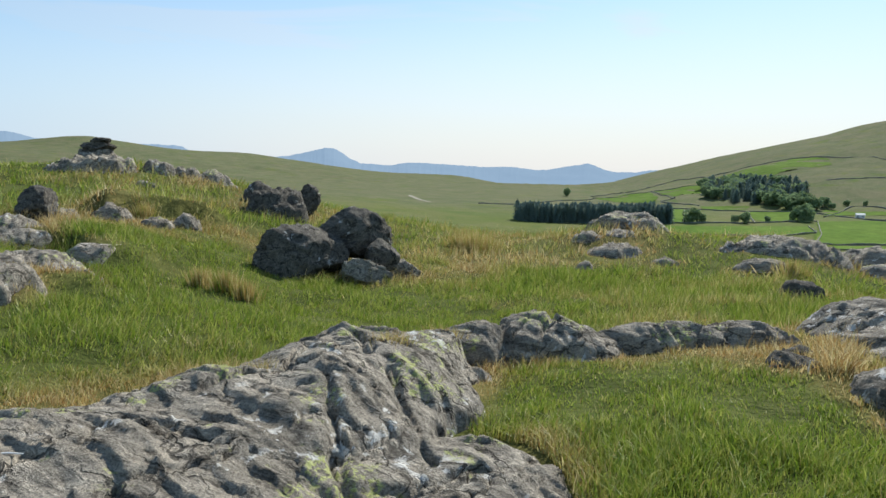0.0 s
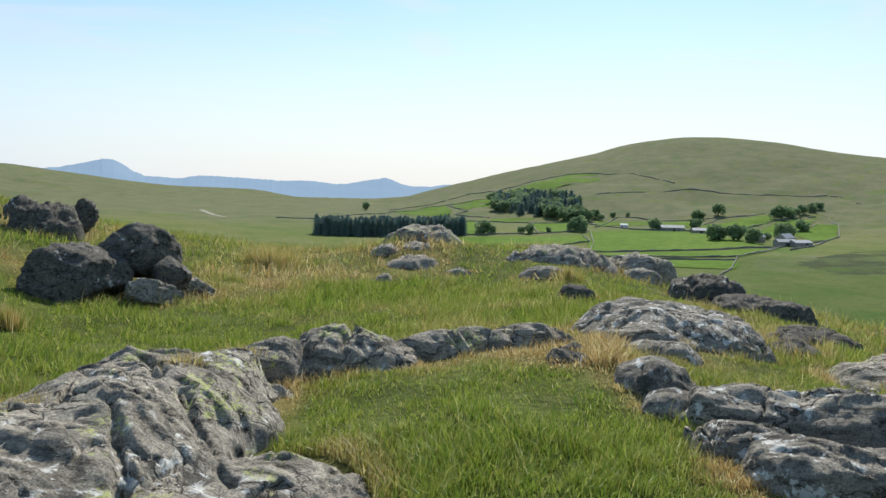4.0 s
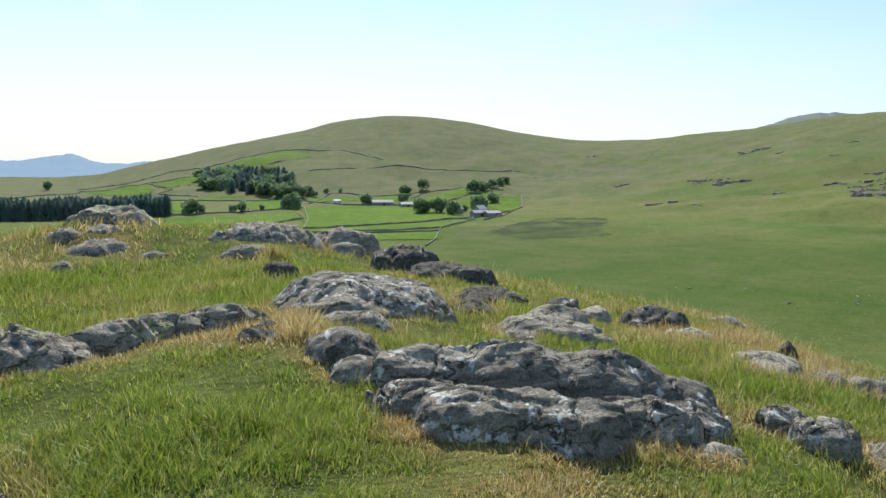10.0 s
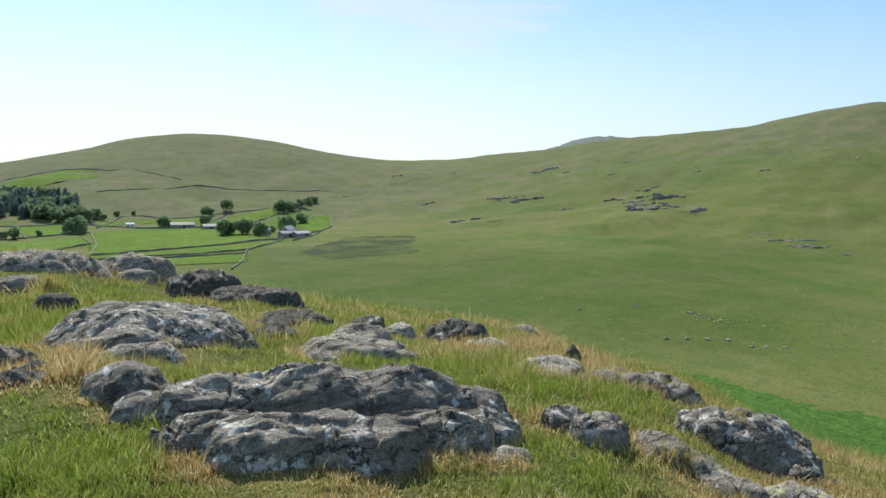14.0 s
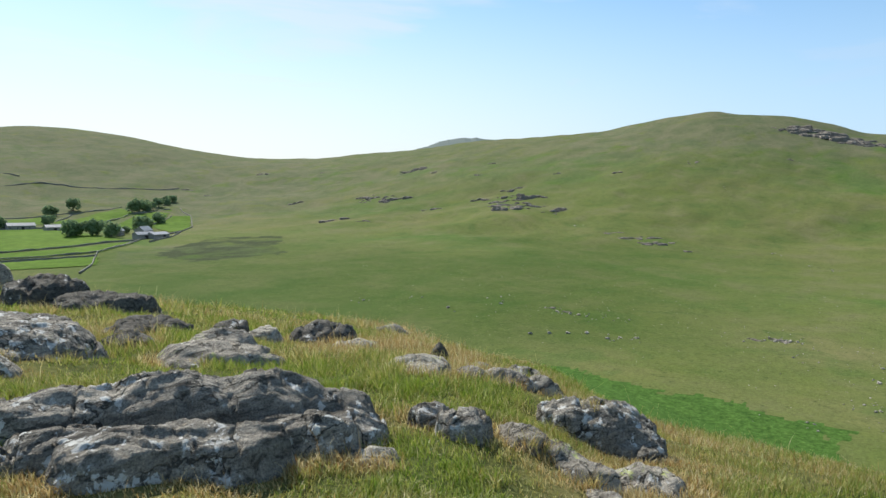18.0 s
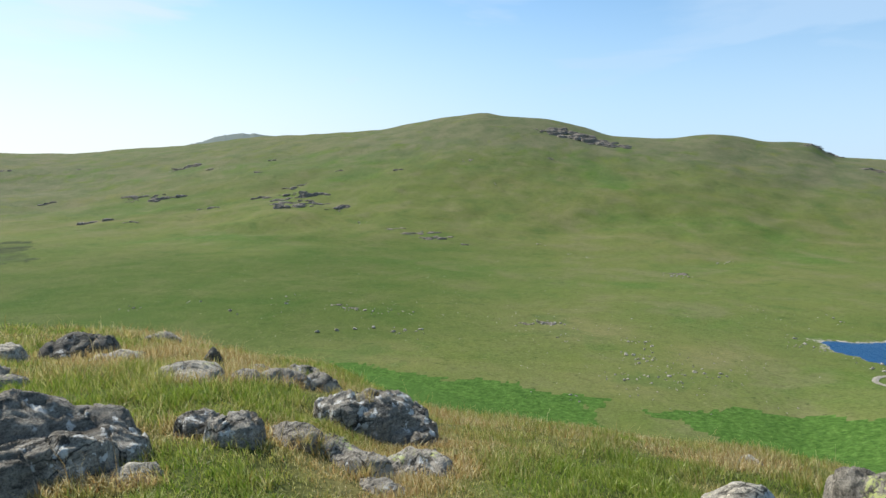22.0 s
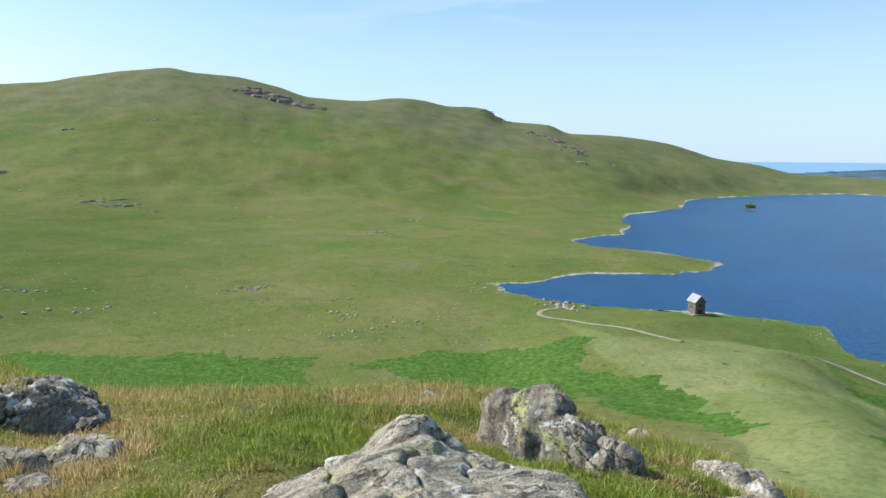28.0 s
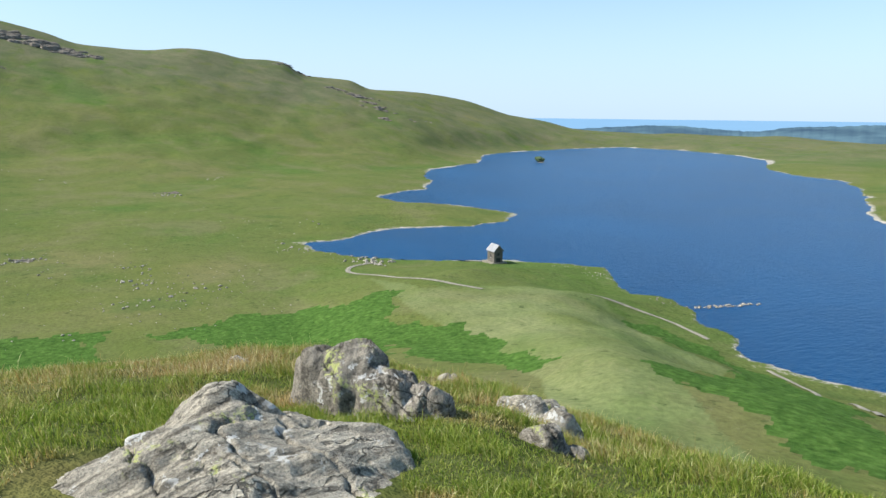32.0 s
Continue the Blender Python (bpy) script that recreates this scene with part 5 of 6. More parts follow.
def bleached_stick(label, x, y, length, turn, r0, name="stick", lean=0.0):
    """A slightly crooked tapering stick, lying or standing."""
    bm = bmesh.new()
    rings = []
    for k in range(9):
        f = k / 8
        c = Vector((length * (f - 0.5), 0.06 * length * math.sin(f * 4.4), 0.02 * length * math.sin(f * 3)))
        rr = r0 * (1 - 0.55 * f)
        rings.append([bm.verts.new(c + Vector((0, rr * math.cos(q * math.tau / 7), rr * math.sin(q * math.tau / 7)))) for q in range(7)])
    for lo, hi in zip(rings[:-1], rings[1:]):
        for q in range(7):
            bm.faces.new([lo[q], lo[(q + 1) % 7], hi[(q + 1) % 7], hi[q]])
    bm.faces.new(rings[0][::-1])
    bm.faces.new(rings[-1])
    me = bpy.data.meshes.new(name)
    bm.to_mesh(me)
    bm.free()
    me.materials.append(WHITEWASH)
    ob = new(name, me)
    ob.matrix_world = pose(x, y, rock_height(x, y) + (0.5 * length * math.sin(radians(lean)) if lean else r0 * 0.8), 0, -lean, turn)
    return tagged(ob, label, "stick")


bleached_stick("thin bleached white stick lying on the bedrock slab", -1.9, 2.92, 0.13, 12, 0.006)
bleached_stick("short white peg standing in the brown grass", 2.72, 5.05, 0.1, 0, 0.006, "peg", 88)


# ---- walls, fields and tracks of the valley ----
def drape(pts, step):
    p = np.array(pts, float)
    out = [p[:1]]
    for a, b in zip(p[:-1], p[1:]):
        n = max(1, int(np.hypot(*(b - a)) / step))
        out.append(a + (b - a) * (np.arange(1, n + 1) / n)[:, None])
    q = np.concatenate(out)
    for _ in range(2):
        q[1:-1] = (q[:-2] + 2 * q[1:-1] + q[2:]) / 4
    return q


def strip(name, pts, profile, mat, step=4.0, wobble=0.0, seed=0):
    """A ribbon along a line on the ground; the profile gives (across, up) from side to side."""
    q = drape(pts, step)
    t = np.gradient(q, axis=0)
    t /= np.linalg.norm(t, axis=1)[:, None] + 1e-9
    side = np.stack([-t[:, 1], t[:, 0]], -1)
    w = 1 + wobble * fbm2(q[:, 0] / 7, q[:, 1] / 7, 3, seed)
    xs = np.stack([q[:, 0] + side[:, 0] * a for a, _ in profile], 1)
    ys = np.stack([q[:, 1] + side[:, 1] * a for a, _ in profile], 1)
    zs = np.stack([land(xs[:, k], ys[:, k]) + u * (w if u > 0.3 else 1) for k, (_, u) in enumerate(profile)], 1)
    return sheet(name, xs, ys, zs, None, mat, False)


def stone_wall(pts, seed):
    ob = strip("stone_wall", pts, [(-0.4, -0.3), (-0.25, 1.1), (0.25, 1.1), (0.4, -0.3)], WALLSTONE, 4.0, 0.35, seed)
    return tagged(ob, "dark dry stone wall bounding a pasture", "wall", "dry stone walls in the valley")


def pasture(pts, k):
    p = np.array(pts, float)
    xs, ys = np.meshgrid(np.arange(p[:, 0].min() - 2, p[:, 0].max() + 2, 2.2), np.arange(p[:, 1].min() - 2, p[:, 1].max() + 2, 2.2), indexing="ij")
    ob = sheet("pasture", xs, ys, land(xs, ys) + 0.35, in_polygon(xs, ys, list(pts)), PASTURE)
    return tagged(ob, "bright green enclosed pasture", "field", kind="structure")


def track(pts, wide):
    ob = strip("track", pts, [(-wide / 2, 0.1), (0, 0.2), (wide / 2, 0.1)], TRACK, 2.0)
    return tagged(ob, "pale gravel footpath across the moor", "path", kind="structure")


pasture([(313, 581), (363, 594), (417, 574), (396, 492), (373, 430), (332, 422), (284, 418), (224, 417), (255, 472), (271, 496)], 4)
pasture([(223, 408), (300, 412), (375, 415), (308, 375), (215, 394)], 3)
pasture([(242, 371), (291, 355), (262, 322), (220, 336)], 3)
pasture([(454, 609), (569, 653), (547, 610), (484, 583), (441, 587)], 3)
pasture([(438, 527), (547, 604), (598, 609), (492, 523), (464, 510)], 3)
pasture([(483, 513), (562, 571), (571, 556), (487, 475), (452, 460)], 3)
pasture([(301, 687), (357, 686), (314, 595), (268, 575), (274, 615)], 5)
pasture([(240, 733), (249, 720), (190, 549), (178, 546)], 5)
pasture([(170, 524), (284, 540), (260, 482), (212, 455), (150, 463)], 5)
pasture([(394, 1061), (448, 1045), (528, 1066), (557, 1022), (534, 970), (442, 947), (408, 993)], 4)
pasture([(303, 1004), (373, 1015), (356, 958), (289, 876)], 2)
pasture([(211, 983), (297, 1012), (270, 884), (246, 816), (208, 842)], 2)
pasture([(282, 760), (320, 731), (305, 712), (267, 711)], 2)
pasture([(376, 689), (432, 665), (417, 648), (357, 647)], 2)
pasture([(427, 646), (480, 661), (460, 620), (441, 607), (409, 613)], 2)
stone_wall([(224, 417), (284, 418), (332, 422), (380, 421)], 200)
stone_wall([(215, 394), (254, 387), (308, 375), (375, 415)], 201)
stone_wall([(244, 374), (294, 359)], 202)
stone_wall([(233, 296), (261, 322), (308, 375), (377, 418), (459, 455), (509, 491), (572, 554), (612, 609)], 203)
stone_wall([(313, 581), (257, 471), (224, 417)], 204)
stone_wall([(150, 463), (212, 455), (260, 482), (284, 540)], 205)
stone_wall([(178, 546), (252, 563), (314, 595), (313, 581)], 206)
stone_wall([(240, 733), (301, 687), (357, 686), (369, 604)], 207)
stone_wall([(484, 583), (552, 613), (599, 611)], 208)
stone_wall([(454, 609), (506, 651), (570, 655)], 209)
stone_wall([(464, 510), (562, 571)], 210)
stone_wall([(213, 1009), (375, 1150), (425, 1081), (531, 1072), (597, 980), (601, 872)], 211)
stone_wall([(301, 1012), (277, 831), (252, 816), (281, 766)], 212)
stone_wall([(207, 966), (297, 1012), (377, 1015)], 213)
stone_wall([(347, 635), (420, 714), (438, 668), (511, 657)], 214)
stone_wall([(249, 720), (190, 549)], 215)
stone_wall([(250, 558), (301, 687)], 216)
stone_wall([(369, 604), (421, 579)], 217)
stone_wall([(39, 781), (88, 792), (200, 934)], 218)
stone_wall([(459, 455), (417, 423), (377, 405)], 219)
stone_wall([(461, 845), (598, 825), (648, 757), (715, 713)], 220)
track([(116, -88), (125, -86), (140, -83), (149, -82), (157, -80), (165, -80), (170, -82), (175, -86), (180, -95)], 1.4)
track([(112, -112), (108, -115), (104, -120), (96, -123), (82, -119)], 1.2)
track([(66, -114), (56, -109), (46, -97), (33, -80)], 1.0)
track([(183, -107), (186, -112), (176, -121), (168, -127)], 2.0)
track([(-44, 913), (-30, 827), (-15, 777)], 6.0)


# ---- trees ----
def crown_mesh(name, tris, mat):
    v = np.array(tris, float).reshape(-1, 3)
    ob = from_faces(name, v, np.arange(len(v)).reshape(-1, 3), mat, False)
    return ob


def trunk_part(parent, height, r0, r1, name="trunk", foot=(0, 0, 0), top=None):
    bm = bmesh.new()
    rings = []
    end = Vector(top) if top else Vector((0, 0, height))
    for k in range(5):
        f = k / 4
        c = Vector(foot).lerp(end, f)
        rr = r0 + (r1 - r0) * f
        rings.append([bm.verts.new((c.x + rr * math.cos(a * math.tau / 7), c.y + rr * math.sin(a * math.tau / 7), c.z)) for a in range(7)])
    for lo, hi in zip(rings[:-1], rings[1:]):
        for a in range(7):
            bm.faces.new([lo[a], lo[(a + 1) % 7], hi[(a + 1) % 7], hi[a]])
    bm.faces.new(rings[-1])
    return part(name, bm, BARK, parent)


def conifer(seed):
    """A spruce one metre high, to be scaled."""
    rng = random.Random(seed)
    tree = new("conifer_tree")
    trunk_part(tree, 0.95, 0.016, 0.003)
    tris = []
    for k in range(15):
        f = k / 14
        z = 0.05 + 0.9 * f
        reach = (0.26 * (1 - f) ** 0.4 + 0.02) * rng.uniform(0.8, 1.15)
        turn = rng.uniform(0, 6.28)
        for j in range(9):
            a = turn + j * math.tau / 9 + rng.uniform(-0.2, 0.2)
            w = 0.42
            out = reach * rng.uniform(0.7, 1.25)
            droop = 0.055 * rng.uniform(0.5, 1.5)
            tip = (out * math.cos(a), out * math.sin(a), z - droop)
            l = (0.35 * out * math.cos(a - w), 0.35 * out * math.sin(a - w), z + 0.012)
            r = (0.35 * out * math.cos(a + w), 0.35 * out * math.sin(a + w), z + 0.012)
            tris += [(0, 0, z + 0.05), l, tip, (0, 0, z + 0.05), tip, r, l, (0, 0, z - 0.03), tip]
    crown = crown_mesh("crown", tris, CONIFER)
    crown.parent = tree
    return tagged(tree, "dark green spruce of a dense plantation", "tree", "plantation spruces")


def broadleaf(seed):
    """A round-crowned tree one metre high, to be scaled."""
    rng = random.Random(seed)
    tree = new("broadleaf_tree")
    trunk_part(tree, 0.4, 0.035, 0.022)
    blobs = []
    for k in range(13):
        a = k * 2.4 + rng.uniform(-0.4, 0.4)
        d = rng.uniform(0.1, 0.34)
        blobs.append((d * math.cos(a), d * math.sin(a), rng.uniform(0.16, 0.78), rng.uniform(0.17, 0.26)))
    for x, y, z, r in blobs[:4]:
        trunk_part(tree, 0, 0.018, 0.006, "limb", (0, 0, 0.32), (x, y, z))
    tris = []
    for x, y, z, r in blobs:
        for _ in range(64):
            v = Vector((rng.gauss(0, 1), rng.gauss(0, 1), rng.gauss(0, 1))).normalized() * r * rng.uniform(0.75, 1.12)
            c = Vector((x, y, z)) + v
            s1 = Vector((rng.gauss(0, 1), rng.gauss(0, 1), rng.gauss(0, 1))).normalized() * 0.075
            s2 = v.cross(s1).normalized() * 0.07
            tris += [c - s1, c + s2, c + s1, c - s1, c + s1, c - s2]
    crown = crown_mesh("crown", [tuple(p) for p in tris], LEAF)
    crown.parent = tree
    return tagged(tree, "round dark green broadleaf tree by the farm fields", "tree", "trees of the valley")


def stand_tree(kind, x, y, height, rng, wide=1.0):
    m = pose(x, y, ground_at(x, y) - 0.2, 0, 0, rng.uniform(0, 360)) @ Matrix.Diagonal((height * wide * rng.uniform(0.85, 1.15), height * wide * rng.uniform(0.85, 1.15), height, 1))
    return copy_thing(kind, m)


tree_rng = random.Random(9)
spruces = [conifer(k) for k in (1, 2, 3)]
oaks = [broadleaf(k) for k in (4, 5, 6)]
wood_a = np.array([(62, 560), (114, 542), (178, 546)], float)
for k in range(132):
    f = (k % 44) / 43
    base = wood_a[0] * (1 - f) + wood_a[2] * f
    base = base + np.array([0, -14 * math.sin(math.pi * f) * 0.5])
    x, y = base[0] + tree_rng.uniform(-1.4, 1.4), base[1] + (k // 44) * 6 + tree_rng.uniform(-2, 2)
    stand_tree(spruces[k % 3], x, y, tree_rng.uniform(14.5, 18.5), tree_rng)
WOOD_UPPER = [(308, 832), (320, 779), (323, 721), (357, 693), (407, 776), (424, 856), (404, 982), (374, 1007)]
count = 0
while count < 165:
    x, y = tree_rng.uniform(300, 430), tree_rng.uniform(690, 1010)
    if in_polygon(np.array([x]), np.array([y]), WOOD_UPPER)[0]:
        stand_tree(spruces[count % 3] if y > 735 and count % 6 else oaks[count % 3], x, y, tree_rng.uniform(13, 16.5), tree_rng, 1.3)
        count += 1
FARM_TREES = [(179, 1012, 9), (198, 553, 9), (206, 556, 6), (243, 560, 7), (303, 585, 11), (297, 588, 7), (372, 695, 9), (366, 699, 9), (386, 707, 8), (392, 601, 9), (396, 599, 7), (436, 594, 8), (483, 659, 9), (490, 660, 7), (517, 665, 10), (374, 486, 10), (381, 487, 9), (389, 480, 9)]
FARM_TREES += [(392, 478, 10), (385, 453, 9), (430, 471, 11), (459, 495, 8), (514, 540, 8), (553, 620, 9), (559, 617, 11), (573, 622, 9), (584, 623, 7), (599, 629, 8), (620, 639, 8), (644, 653, 7), (415, 471, 5), (268, 575, 4), (236, 562, 5), (415, 718, 5), (430, 711, 4), (386, 693, 5)]
for k, (x, y, height) in enumerate(FARM_TREES):
    stand_tree(oaks[k % 3], x, y, height * 1.4, tree_rng)
# ---- the islet ----
outcrop("flat rocky islet with a pale gravel bar", [(525, -465, 6, 5, 0, WATER + 1.2), (519, -458, 9, 2.2, 40, WATER + 0.5), (531, -472, 6, 2, 40, WATER + 0.4)], TRACK, 480, 0.5, 0.6, 0.1, 0.15, category="islet", name="islet", unit=3)
for k in range(9):
    px, py = 525 + tree_rng.uniform(-4, 4), -465 + tree_rng.uniform(-3.5, 3.5)
    m = pose(px, py, WATER + 0.4, 0, 0, tree_rng.uniform(0, 360)) @ Matrix.Scale(tree_rng.uniform(3.5, 5), 4)
    tagged(copy_thing(oaks[k % 3], m), "low wind-cut tree on the islet")
for tree in spruces + oaks:            # the patterns themselves join the wood
    x, y = tree_rng.uniform(330, 390), tree_rng.uniform(800, 900)
    tree.matrix_basis = pose(x, y, ground_at(x, y)) @ Matrix.Scale(13, 4)


# ---- farm buildings and the boathouse ----
def house(name, label, x, y, turn, length, width, height, pitch, wall_mat, roof_mat, openings, sink=0.5):
    h = new(name)
    h.matrix_world = pose(x, y, ground_at(x, y) - 0.1, 0, 0, turn)
    a, b = length / 2, width / 2
    bm = bmesh.new()
    block(bm, -a, a, -b, b, -sink, height)
    g0 = [bm.verts.new((-a, -b, height)), bm.verts.new((-a, b, height)), bm.verts.new((-a, 0, height + pitch))]
    g1 = [bm.verts.new((a, -b, height)), bm.verts.new((a, b, height)), bm.verts.new((a, 0, height + pitch))]
    bm.faces.new(g0[::-1])
    bm.faces.new(g1)
    part("wall", bm, wall_mat, h)
    for sgn in (-1, 1):
        bm = bmesh.new()
        o, th = 0.35, 0.18
        drop_z = pitch * (b + o) / b
        vs = [bm.verts.new(c) for c in ((-a - o, 0, height + pitch + th), (a + o, 0, height + pitch + th), (a + o, sgn * (b + o), height + pitch - drop_z + th), (-a - o, sgn * (b + o), height + pitch - drop_z + th))]
        f = bm.faces.new(vs)
        res = bmesh.ops.extrude_face_region(bm, geom=[f])
        bmesh.ops.translate(bm, vec=(0, 0, -th), verts=[v for v in res["geom"] if isinstance(v, bmesh.types.BMVert)])
        bmesh.ops.recalc_face_normals(bm, faces=bm.faces)
        part("roof_slope", bm, roof_mat, h)
    for kind, u, v, w, hh, face in openings:      # along the wall, sill height, size, wall
        bm = bmesh.new()
        if face in ("front", "back"):
            y0 = -b - 0.03 if face == "front" else b - 0.12
            block(bm, u - w / 2, u + w / 2, y0, y0 + 0.15, v, v + hh)
        else:
            x0 = -a - 0.03 if face == "left" else a - 0.12
            block(bm, x0, x0 + 0.15, u - w / 2, u + w / 2, v, v + hh)
        hole = part(kind, bm, DARKWOOD, h)
        if kind == "window" and face in ("front", "back"):
            bm = bmesh.new()
            block(bm, u - w / 2 - 0.1, u + w / 2 + 0.1, y0 - 0.06, y0 + 0.21, v - 0.14, v)
            part("sill", bm, SLATE, hole)
    return tagged(h, label, "building")


WIN = lambda us, face="front", v=1.0: [("window", u, v, 0.9, 1.1, face) for u in us]
house("farmhouse", "grey stone farmhouse with a pale slate roof", 404, 440, 20, 14, 7.5, 5.2, 3.0, HOUSESTONE, SLATE, WIN((-4, 0, 4)) + WIN((-4, 4), "front", 3.3) + [("door", 2, 0.0, 1.1, 2.0, "front")])
house("barn", "low stone barn with a pale sheeted roof", 393, 428, -8, 15, 7, 3.4, 1.8, HOUSESTONE, SLATE, [("door", 0, 0, 3, 2.6, "front")])
house("barn", "long pale-roofed farm shed", 403, 424, 5, 17, 8, 3.2, 1.6, HOUSESTONE, SLATE, [("door", 3, 0, 3, 2.6, "front")])
house("cottage", "small stone cottage with a pale gable", 399, 462, 30, 9, 6.5, 4.2, 2.4, HOUSESTONE, SLATE, WIN((-2, 2)))
house("barn", "long low stone barn with a grey slate roof", 405, 588, -18, 22, 7, 3.6, 2.2, HOUSESTONE, SLATE, WIN((-9, -3, 6)) + [("door", 1, 0, 2.4, 2.6, "front")])
house("barn", "stone outbuilding with a pale slate roof", 416, 560, -15, 15, 7, 3.2, 2.0, HOUSESTONE, SLATE, [("door", 0, 0, 2.4, 2.4, "front")])
house("cottage", "small whitewashed cottage among the fields", 376, 628, -25, 7, 5, 2.6, 1.2, WHITEWASH, WHITEWASH, WIN((-2, 2)))
boat = house("boathouse", "small stone boathouse with a slate gable roof on the shore", 164, -128.5, 174, 3.9, 3.0, 4.1, 1.6, BOATSTONE, SLATE,
             [("door", 0.0, 0.0, 1.5, 1.9, "right"), ("window", 0.0, 2.6, 0.7, 0.9, "right"), ("window", 0.0, 1.9, 0.7, 0.8, "front"), ("window", 0.0, 1.9, 0.7, 0.8, "back"), ("door", 0.0, 0.0, 1.5, 1.7, "left")], 1.5)
bm = bmesh.new()
block(bm, -3.2, 2.6, -2.6, 2.6, -1.6, 0.55)
part("plinth", bm, TRACK, boat, "pale rubble plinth")

# ---- stones of the moor and shore ----
stone_rng = random.Random(21)
STONES = [boulder("grey boulder lying in the moor grass", 200 + 3 * k, 60 - 5 * k, ground_at(200 + 3 * k, 60 - 5 * k) + 0.15, (1.0, 0.8, 0.6), 40 * k, MOORSTONE, 300 + k, sub=3, rough=0.16, group="stones on the moor") for k in range(4)]
MOOR_STONES = [(230, 136), (231, 134), (240, 121), (227, 99), (255, 89), (241, 84), (238, 62), (236, 57), (236, 54), (235, 51), (210, 30), (205, 38), (208, 35), (227, -13), (227, -11), (225, -7), (187, -28), (183, -32), (199, -37), (178, -30), (203, -31), (186, -34), (166, -35), (161, -24), (374, -84), (372, -80), (370, -77), (369, -85), (490, -10), (456, -29), (445, -40), (685, 29), (538, 129)]
SHORE_STONES = [(187, -30), (194, -34), (182, -34), (162, -25), (162, -27), (165, -30), (166, -35), (171, -42), (170, -44), (171, -48), (203, -31), (204, -36), (440, -118), (448, -126), (227, -10), (225, -14), (226, -6), (225, -4), (147, -11), (226, -85), (218, -85), (214, -86), (259, -110), (253, -110), (192, -98), (182, -95), (187, -100), (211, -105), (210, 30), (210, 31), (237, 37), (205, -11)]
for k, (x, y) in enumerate(MOOR_STONES + SHORE_STONES):
    far = math.hypot(x, y) / 230
    for j in range(3 if k % 3 else 4):
        px, py = x + stone_rng.uniform(-6, 6) * (j > 0), y + stone_rng.uniform(-6, 6) * (j > 0)
        size = stone_rng.uniform(0.22, 0.5) * (1.0 if j else 1.7) * far**0.5
        copy_thing(STONES[(k + j) % 4], pose(px, py, ground_at(px, py) + 0.12 * size, stone_rng.uniform(-15, 15), 0, stone_rng.uniform(0, 360)) @ Matrix.Scale(size, 4))
for k in range(26):                     # rubble spit off the near shore
    px, py = 100 - 6 * k / 26 + stone_rng.uniform(-0.8, 0.8), -139.5 - 17 * k / 26
    copy_thing(STONES[k % 4], pose(px, py, WATER + 0.05, 0, 0, stone_rng.uniform(0, 360)) @ Matrix.Scale(stone_rng.uniform(0.3, 0.7), 4))
for k in range(30):                     # rubble by the end of the path
    px, py = 186 + stone_rng.gauss(0, 5), -97 + stone_rng.gauss(0, 3)
    copy_thing(STONES[k % 4], pose(px, py, ground_at(px, py) + 0.1, 0, 0, stone_rng.uniform(0, 360)) @ Matrix.Scale(stone_rng.uniform(0.4, 1.1), 4))

# small pale stones strewn over the moor and along the near shore
strewn = [(239, 58, 16), (227, -8, 14), (183, -30, 12), (172, -44, 12), (200, -10, 20), (160, -28, 14), (258, -86, 12), (216, -88, 7), (245, 30, 30), (310, -40, 40), (330, 30, 50), (290, 100, 40), (190, -100, 6), (150, -148, 4), (136, -146, 4), (105, -138, 3), (210, -90, 5)]
moor_rng = np.random.default_rng(77)
verts, tris = [], []
bm = bmesh.new()
bmesh.ops.create_icosphere(bm, subdivisions=1, radius=1.0)
ball = np.array([v.co[:] for v in bm.verts])
ball_tris = np.array([[v.index for v in f.verts] for f in bm.faces])
bm.free()
for k in range(640):
    px, py, wide = strewn[k % len(strewn)]
    px, py = px + moor_rng.normal(0, wide), py + moor_rng.normal(0, wide)
    if shore_distance(np.array([px]), np.array([py]))[0] < 0.5:
        continue
    size = moor_rng.uniform(0.1, 0.26) * np.array([1, moor_rng.uniform(0.6, 1.0), moor_rng.uniform(0.4, 0.8)])
    c, sn = np.cos(k * 1.7), np.sin(k * 1.7)
    v = ball * (1 + moor_rng.uniform(-0.22, 0.22, (len(ball), 1))) * size
    v = np.stack([v[:, 0] * c - v[:, 1] * sn + px, v[:, 0] * sn + v[:, 1] * c + py, v[:, 2] + ground_at(px, py) + 0.05], -1)
    tris.append(ball_tris + sum(len(w) for w in verts))
    verts.append(v)
tagged(from_faces("scattered_stones", np.concatenate(verts), np.concatenate(tris), MOORSTONE, False), "small pale grey stones strewn over the moor grass", "stones", kind="stuff")


# ---- crags on the fellsides ----
def crag_rock(seed):
    """A broken block of rock about one metre in half width, its foot at zero; copies share the mesh."""
    rng = np.random.default_rng(seed)
    xs, ys = np.meshgrid(np.linspace(-1.5, 1.5, 44), np.linspace(-1.1, 1.1, 32), indexing="ij")
    lobes = [(rng.uniform(-0.5, 0.5), rng.uniform(-0.3, 0.3), rng.uniform(0.4, 0.8), rng.uniform(0.3, 0.55), rng.uniform(-30, 30), rng.uniform(0.3, 0.6)) for _ in range(4)]
    wob = 0.1 * fbm2(xs * 2, ys * 2, 3, seed)
    z = hewn(xs + wob, ys - wob, lobes, [-0.1] * 4, rng, 0.5)
    z = weathered(xs, ys, z, smooth(-0.05, 0.1, z), seed, 0.6, rng.uniform(0, 3), 0.09, 0.1, 0.07)
    return sheet("rock", xs, ys, np.maximum(z, -0.4), z > -0.25, CRAG)


CRAG_ROCKS = [crag_rock(700 + k) for k in range(8)]


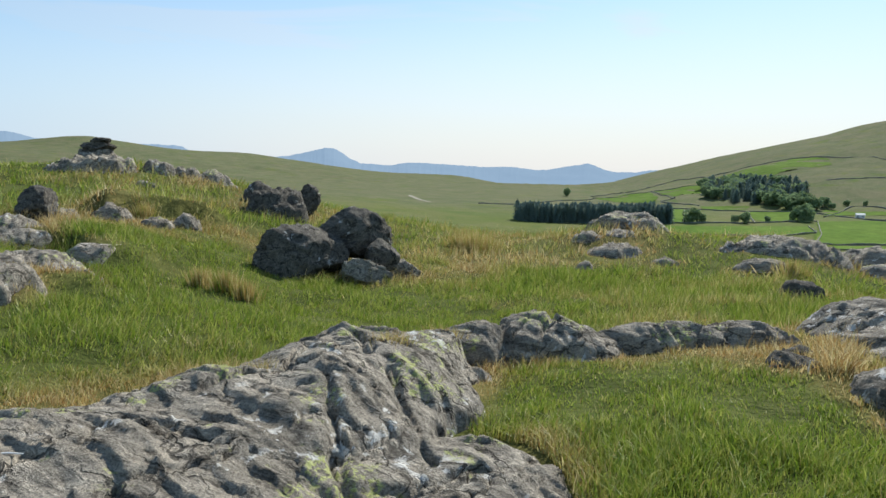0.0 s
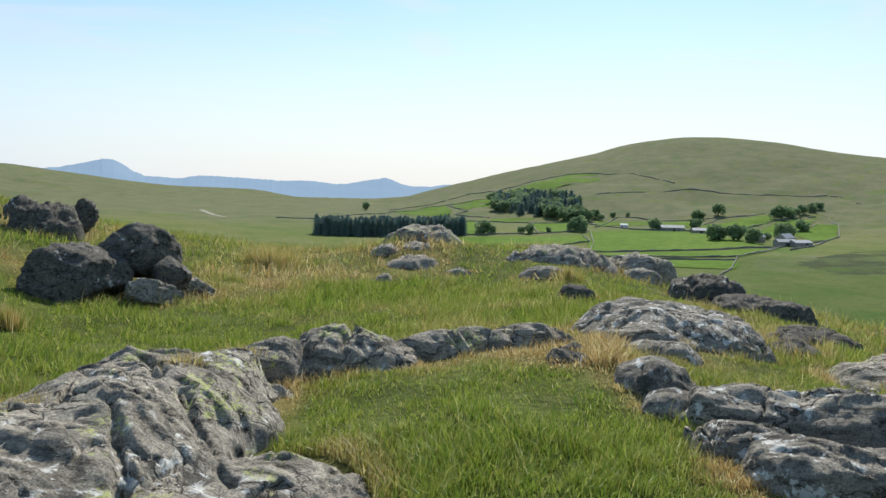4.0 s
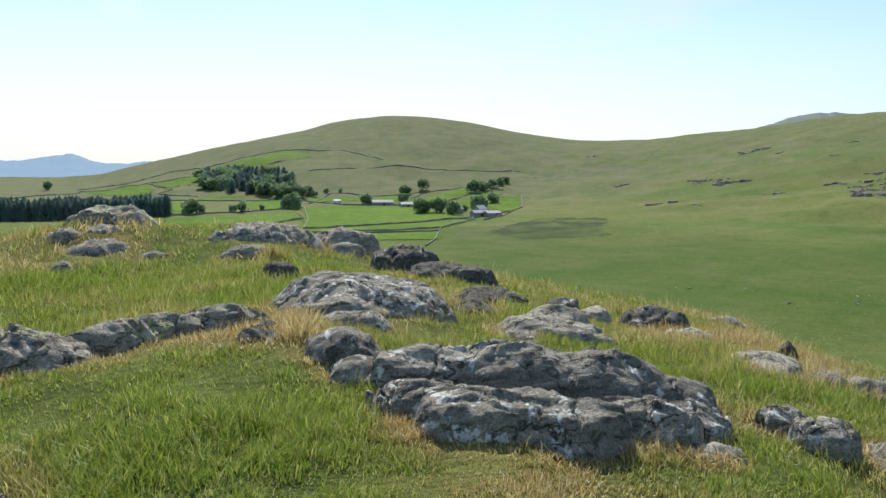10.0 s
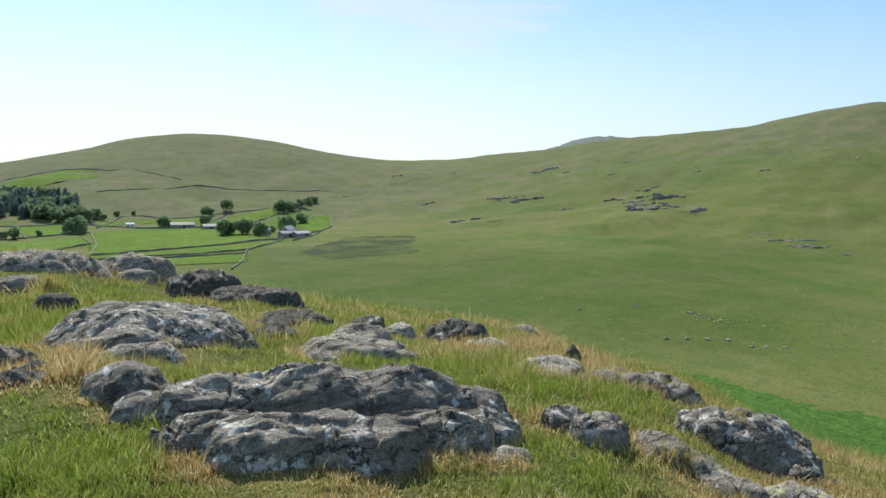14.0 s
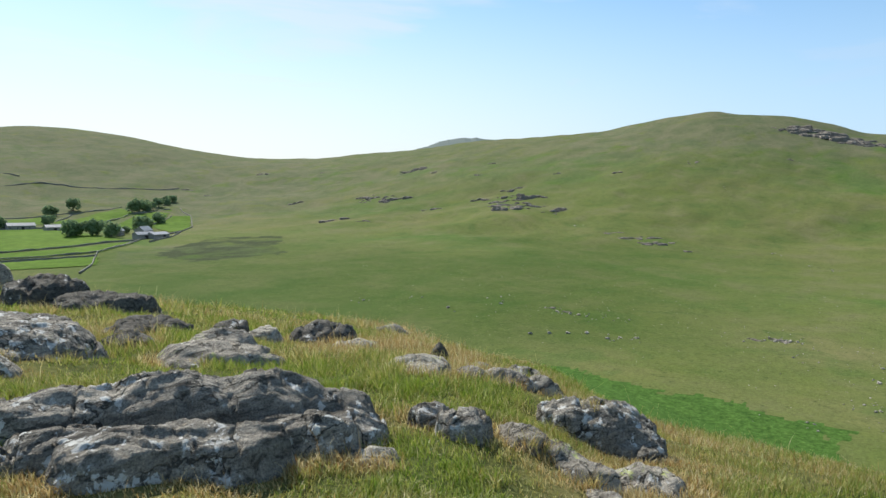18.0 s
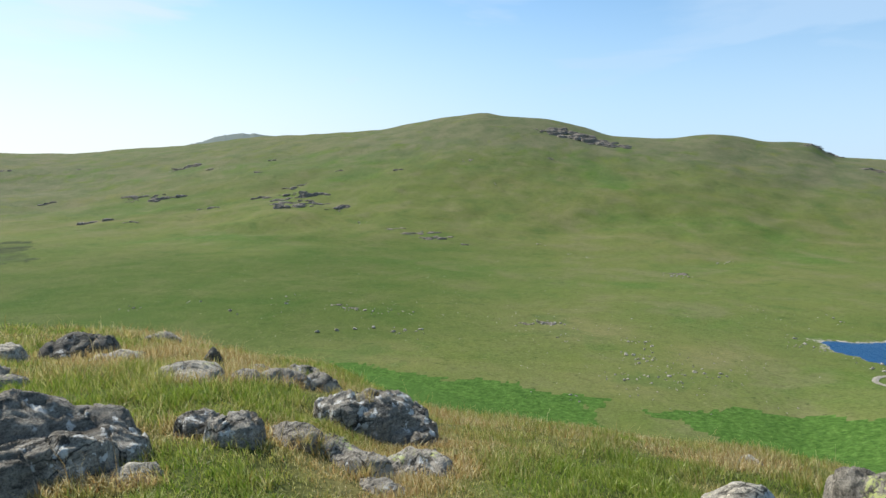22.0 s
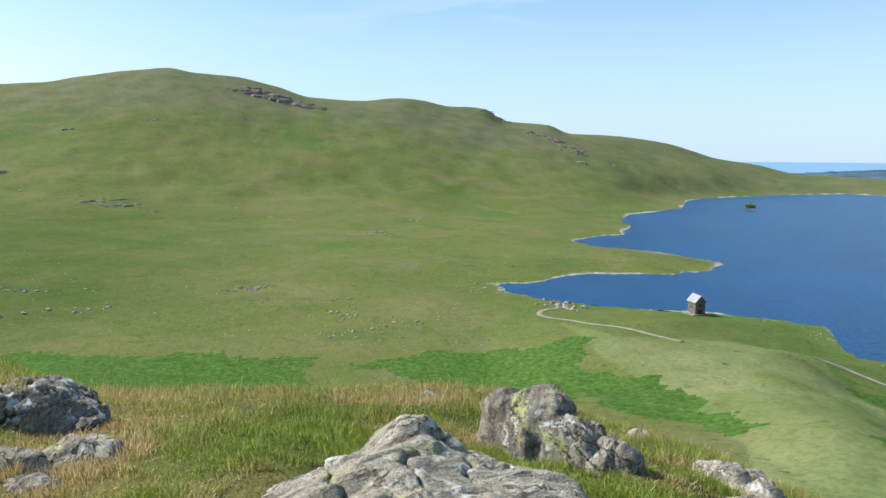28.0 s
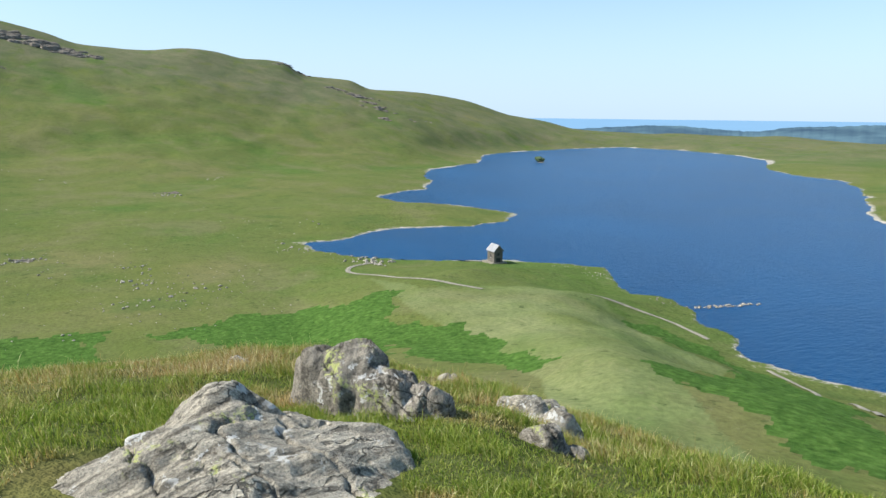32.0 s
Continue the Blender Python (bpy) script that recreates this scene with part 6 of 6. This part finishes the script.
def crag(x, y, size, seed):
    rng = random.Random(seed)
    az = math.degrees(math.atan2(x, y))
    c, sn = math.cos(radians(-az)), math.sin(radians(-az))
    thing = new("crag")
    thing.location = (x, y, ground_at(x, y))
    for k in range(11 if size > 11 else 7):
        u, v = rng.gauss(0, 0.5) * size, rng.gauss(0, 0.28) * size
        px, py = x + u * c - v * sn, y + u * sn + v * c
        wide = size * rng.uniform(0.26, 0.5) * (1.0 if k < 4 else 0.5)
        rock = new("rock", CRAG_ROCKS[rng.randrange(8)].data)
        rock.parent = thing
        rock.matrix_basis = Matrix.Translation((px - x, py - y, ground_at(px, py) - thing.location.z)) @ pose(0, 0, 0, 0, 0, -az + rng.uniform(-25, 25)) @ Matrix.Diagonal((wide, wide * rng.uniform(0.4, 0.8), wide * rng.uniform(0.25, 0.55) * (1.3 if size > 14 else 1.0), 1))
    return tagged(thing, "broken brown-grey crag on the grassy fellside", "crag", "crags of the fell")


CRAGS = [(863, 425, 14), (864, 447, 8), (683, 499, 10), (566, 370, 12), (690, 402, 14), (673, 367, 16), (677, 401, 8), (591, 206, 18), (652, 207, 20), (697, 238, 10), (614, 224, 12), (611, 189, 12), (590, 156, 12), (848, 313, 6), (859, 684, 10), (883, 599, 6), (752, 201, 6), (486, 65, 12), (504, 73, 10), (516, 95, 8), (632, 298, 10), (705, 654, 6), (720, 707, 10)]
CRAGS += [(719, -401, 10), (864, -405, 15), (834, -423, 16), (765, -411, 13), (745, -472, 5), (884, -95, 24), (903, -76, 22), (916, -56, 18), (873, -105, 16), (786, -29, 6), (838, -441, 11), (969, -374, 12), (981, -392, 13), (979, -405, 10), (709, 229, 8)]
CRAGS += [(379, -83, 6), (381, -80, 4), (239, 58, 3), (243, 66, 3), (227, -8, 4), (224, -2, 3), (905, -45, 22), (898, -68, 26), (886, -86, 22), (875, -102, 18), (845, -420, 18), (800, -418, 14), (760, -420, 12), (902, -60, 26), (892, -78, 24), (880, -92, 22), (918, -40, 16), (870, -112, 16), (905, -20, 8), (640, 225, 14), (625, 205, 14), (665, 225, 12), (655, 250, 10), (690, 380, 10), (700, 420, 9), (850, 440, 12), (560, 330, 7), (820, 380, 8), (760, 300, 8),
          (500, 85, 8), (495, 55, 7), (800, -410, 8), (850, -415, 9), (780, -430, 8), (735, -440, 6), (960, -360, 8), (990, -400, 7), (470, 40, 6), (730, 130, 7), (760, 60, 7)]
for k, (x, y, size) in enumerate(CRAGS):
    crag(x, y, size, 400 + k)
for rock in CRAG_ROCKS:                 # the patterns themselves are not part of the place
    bpy.data.objects.remove(rock)
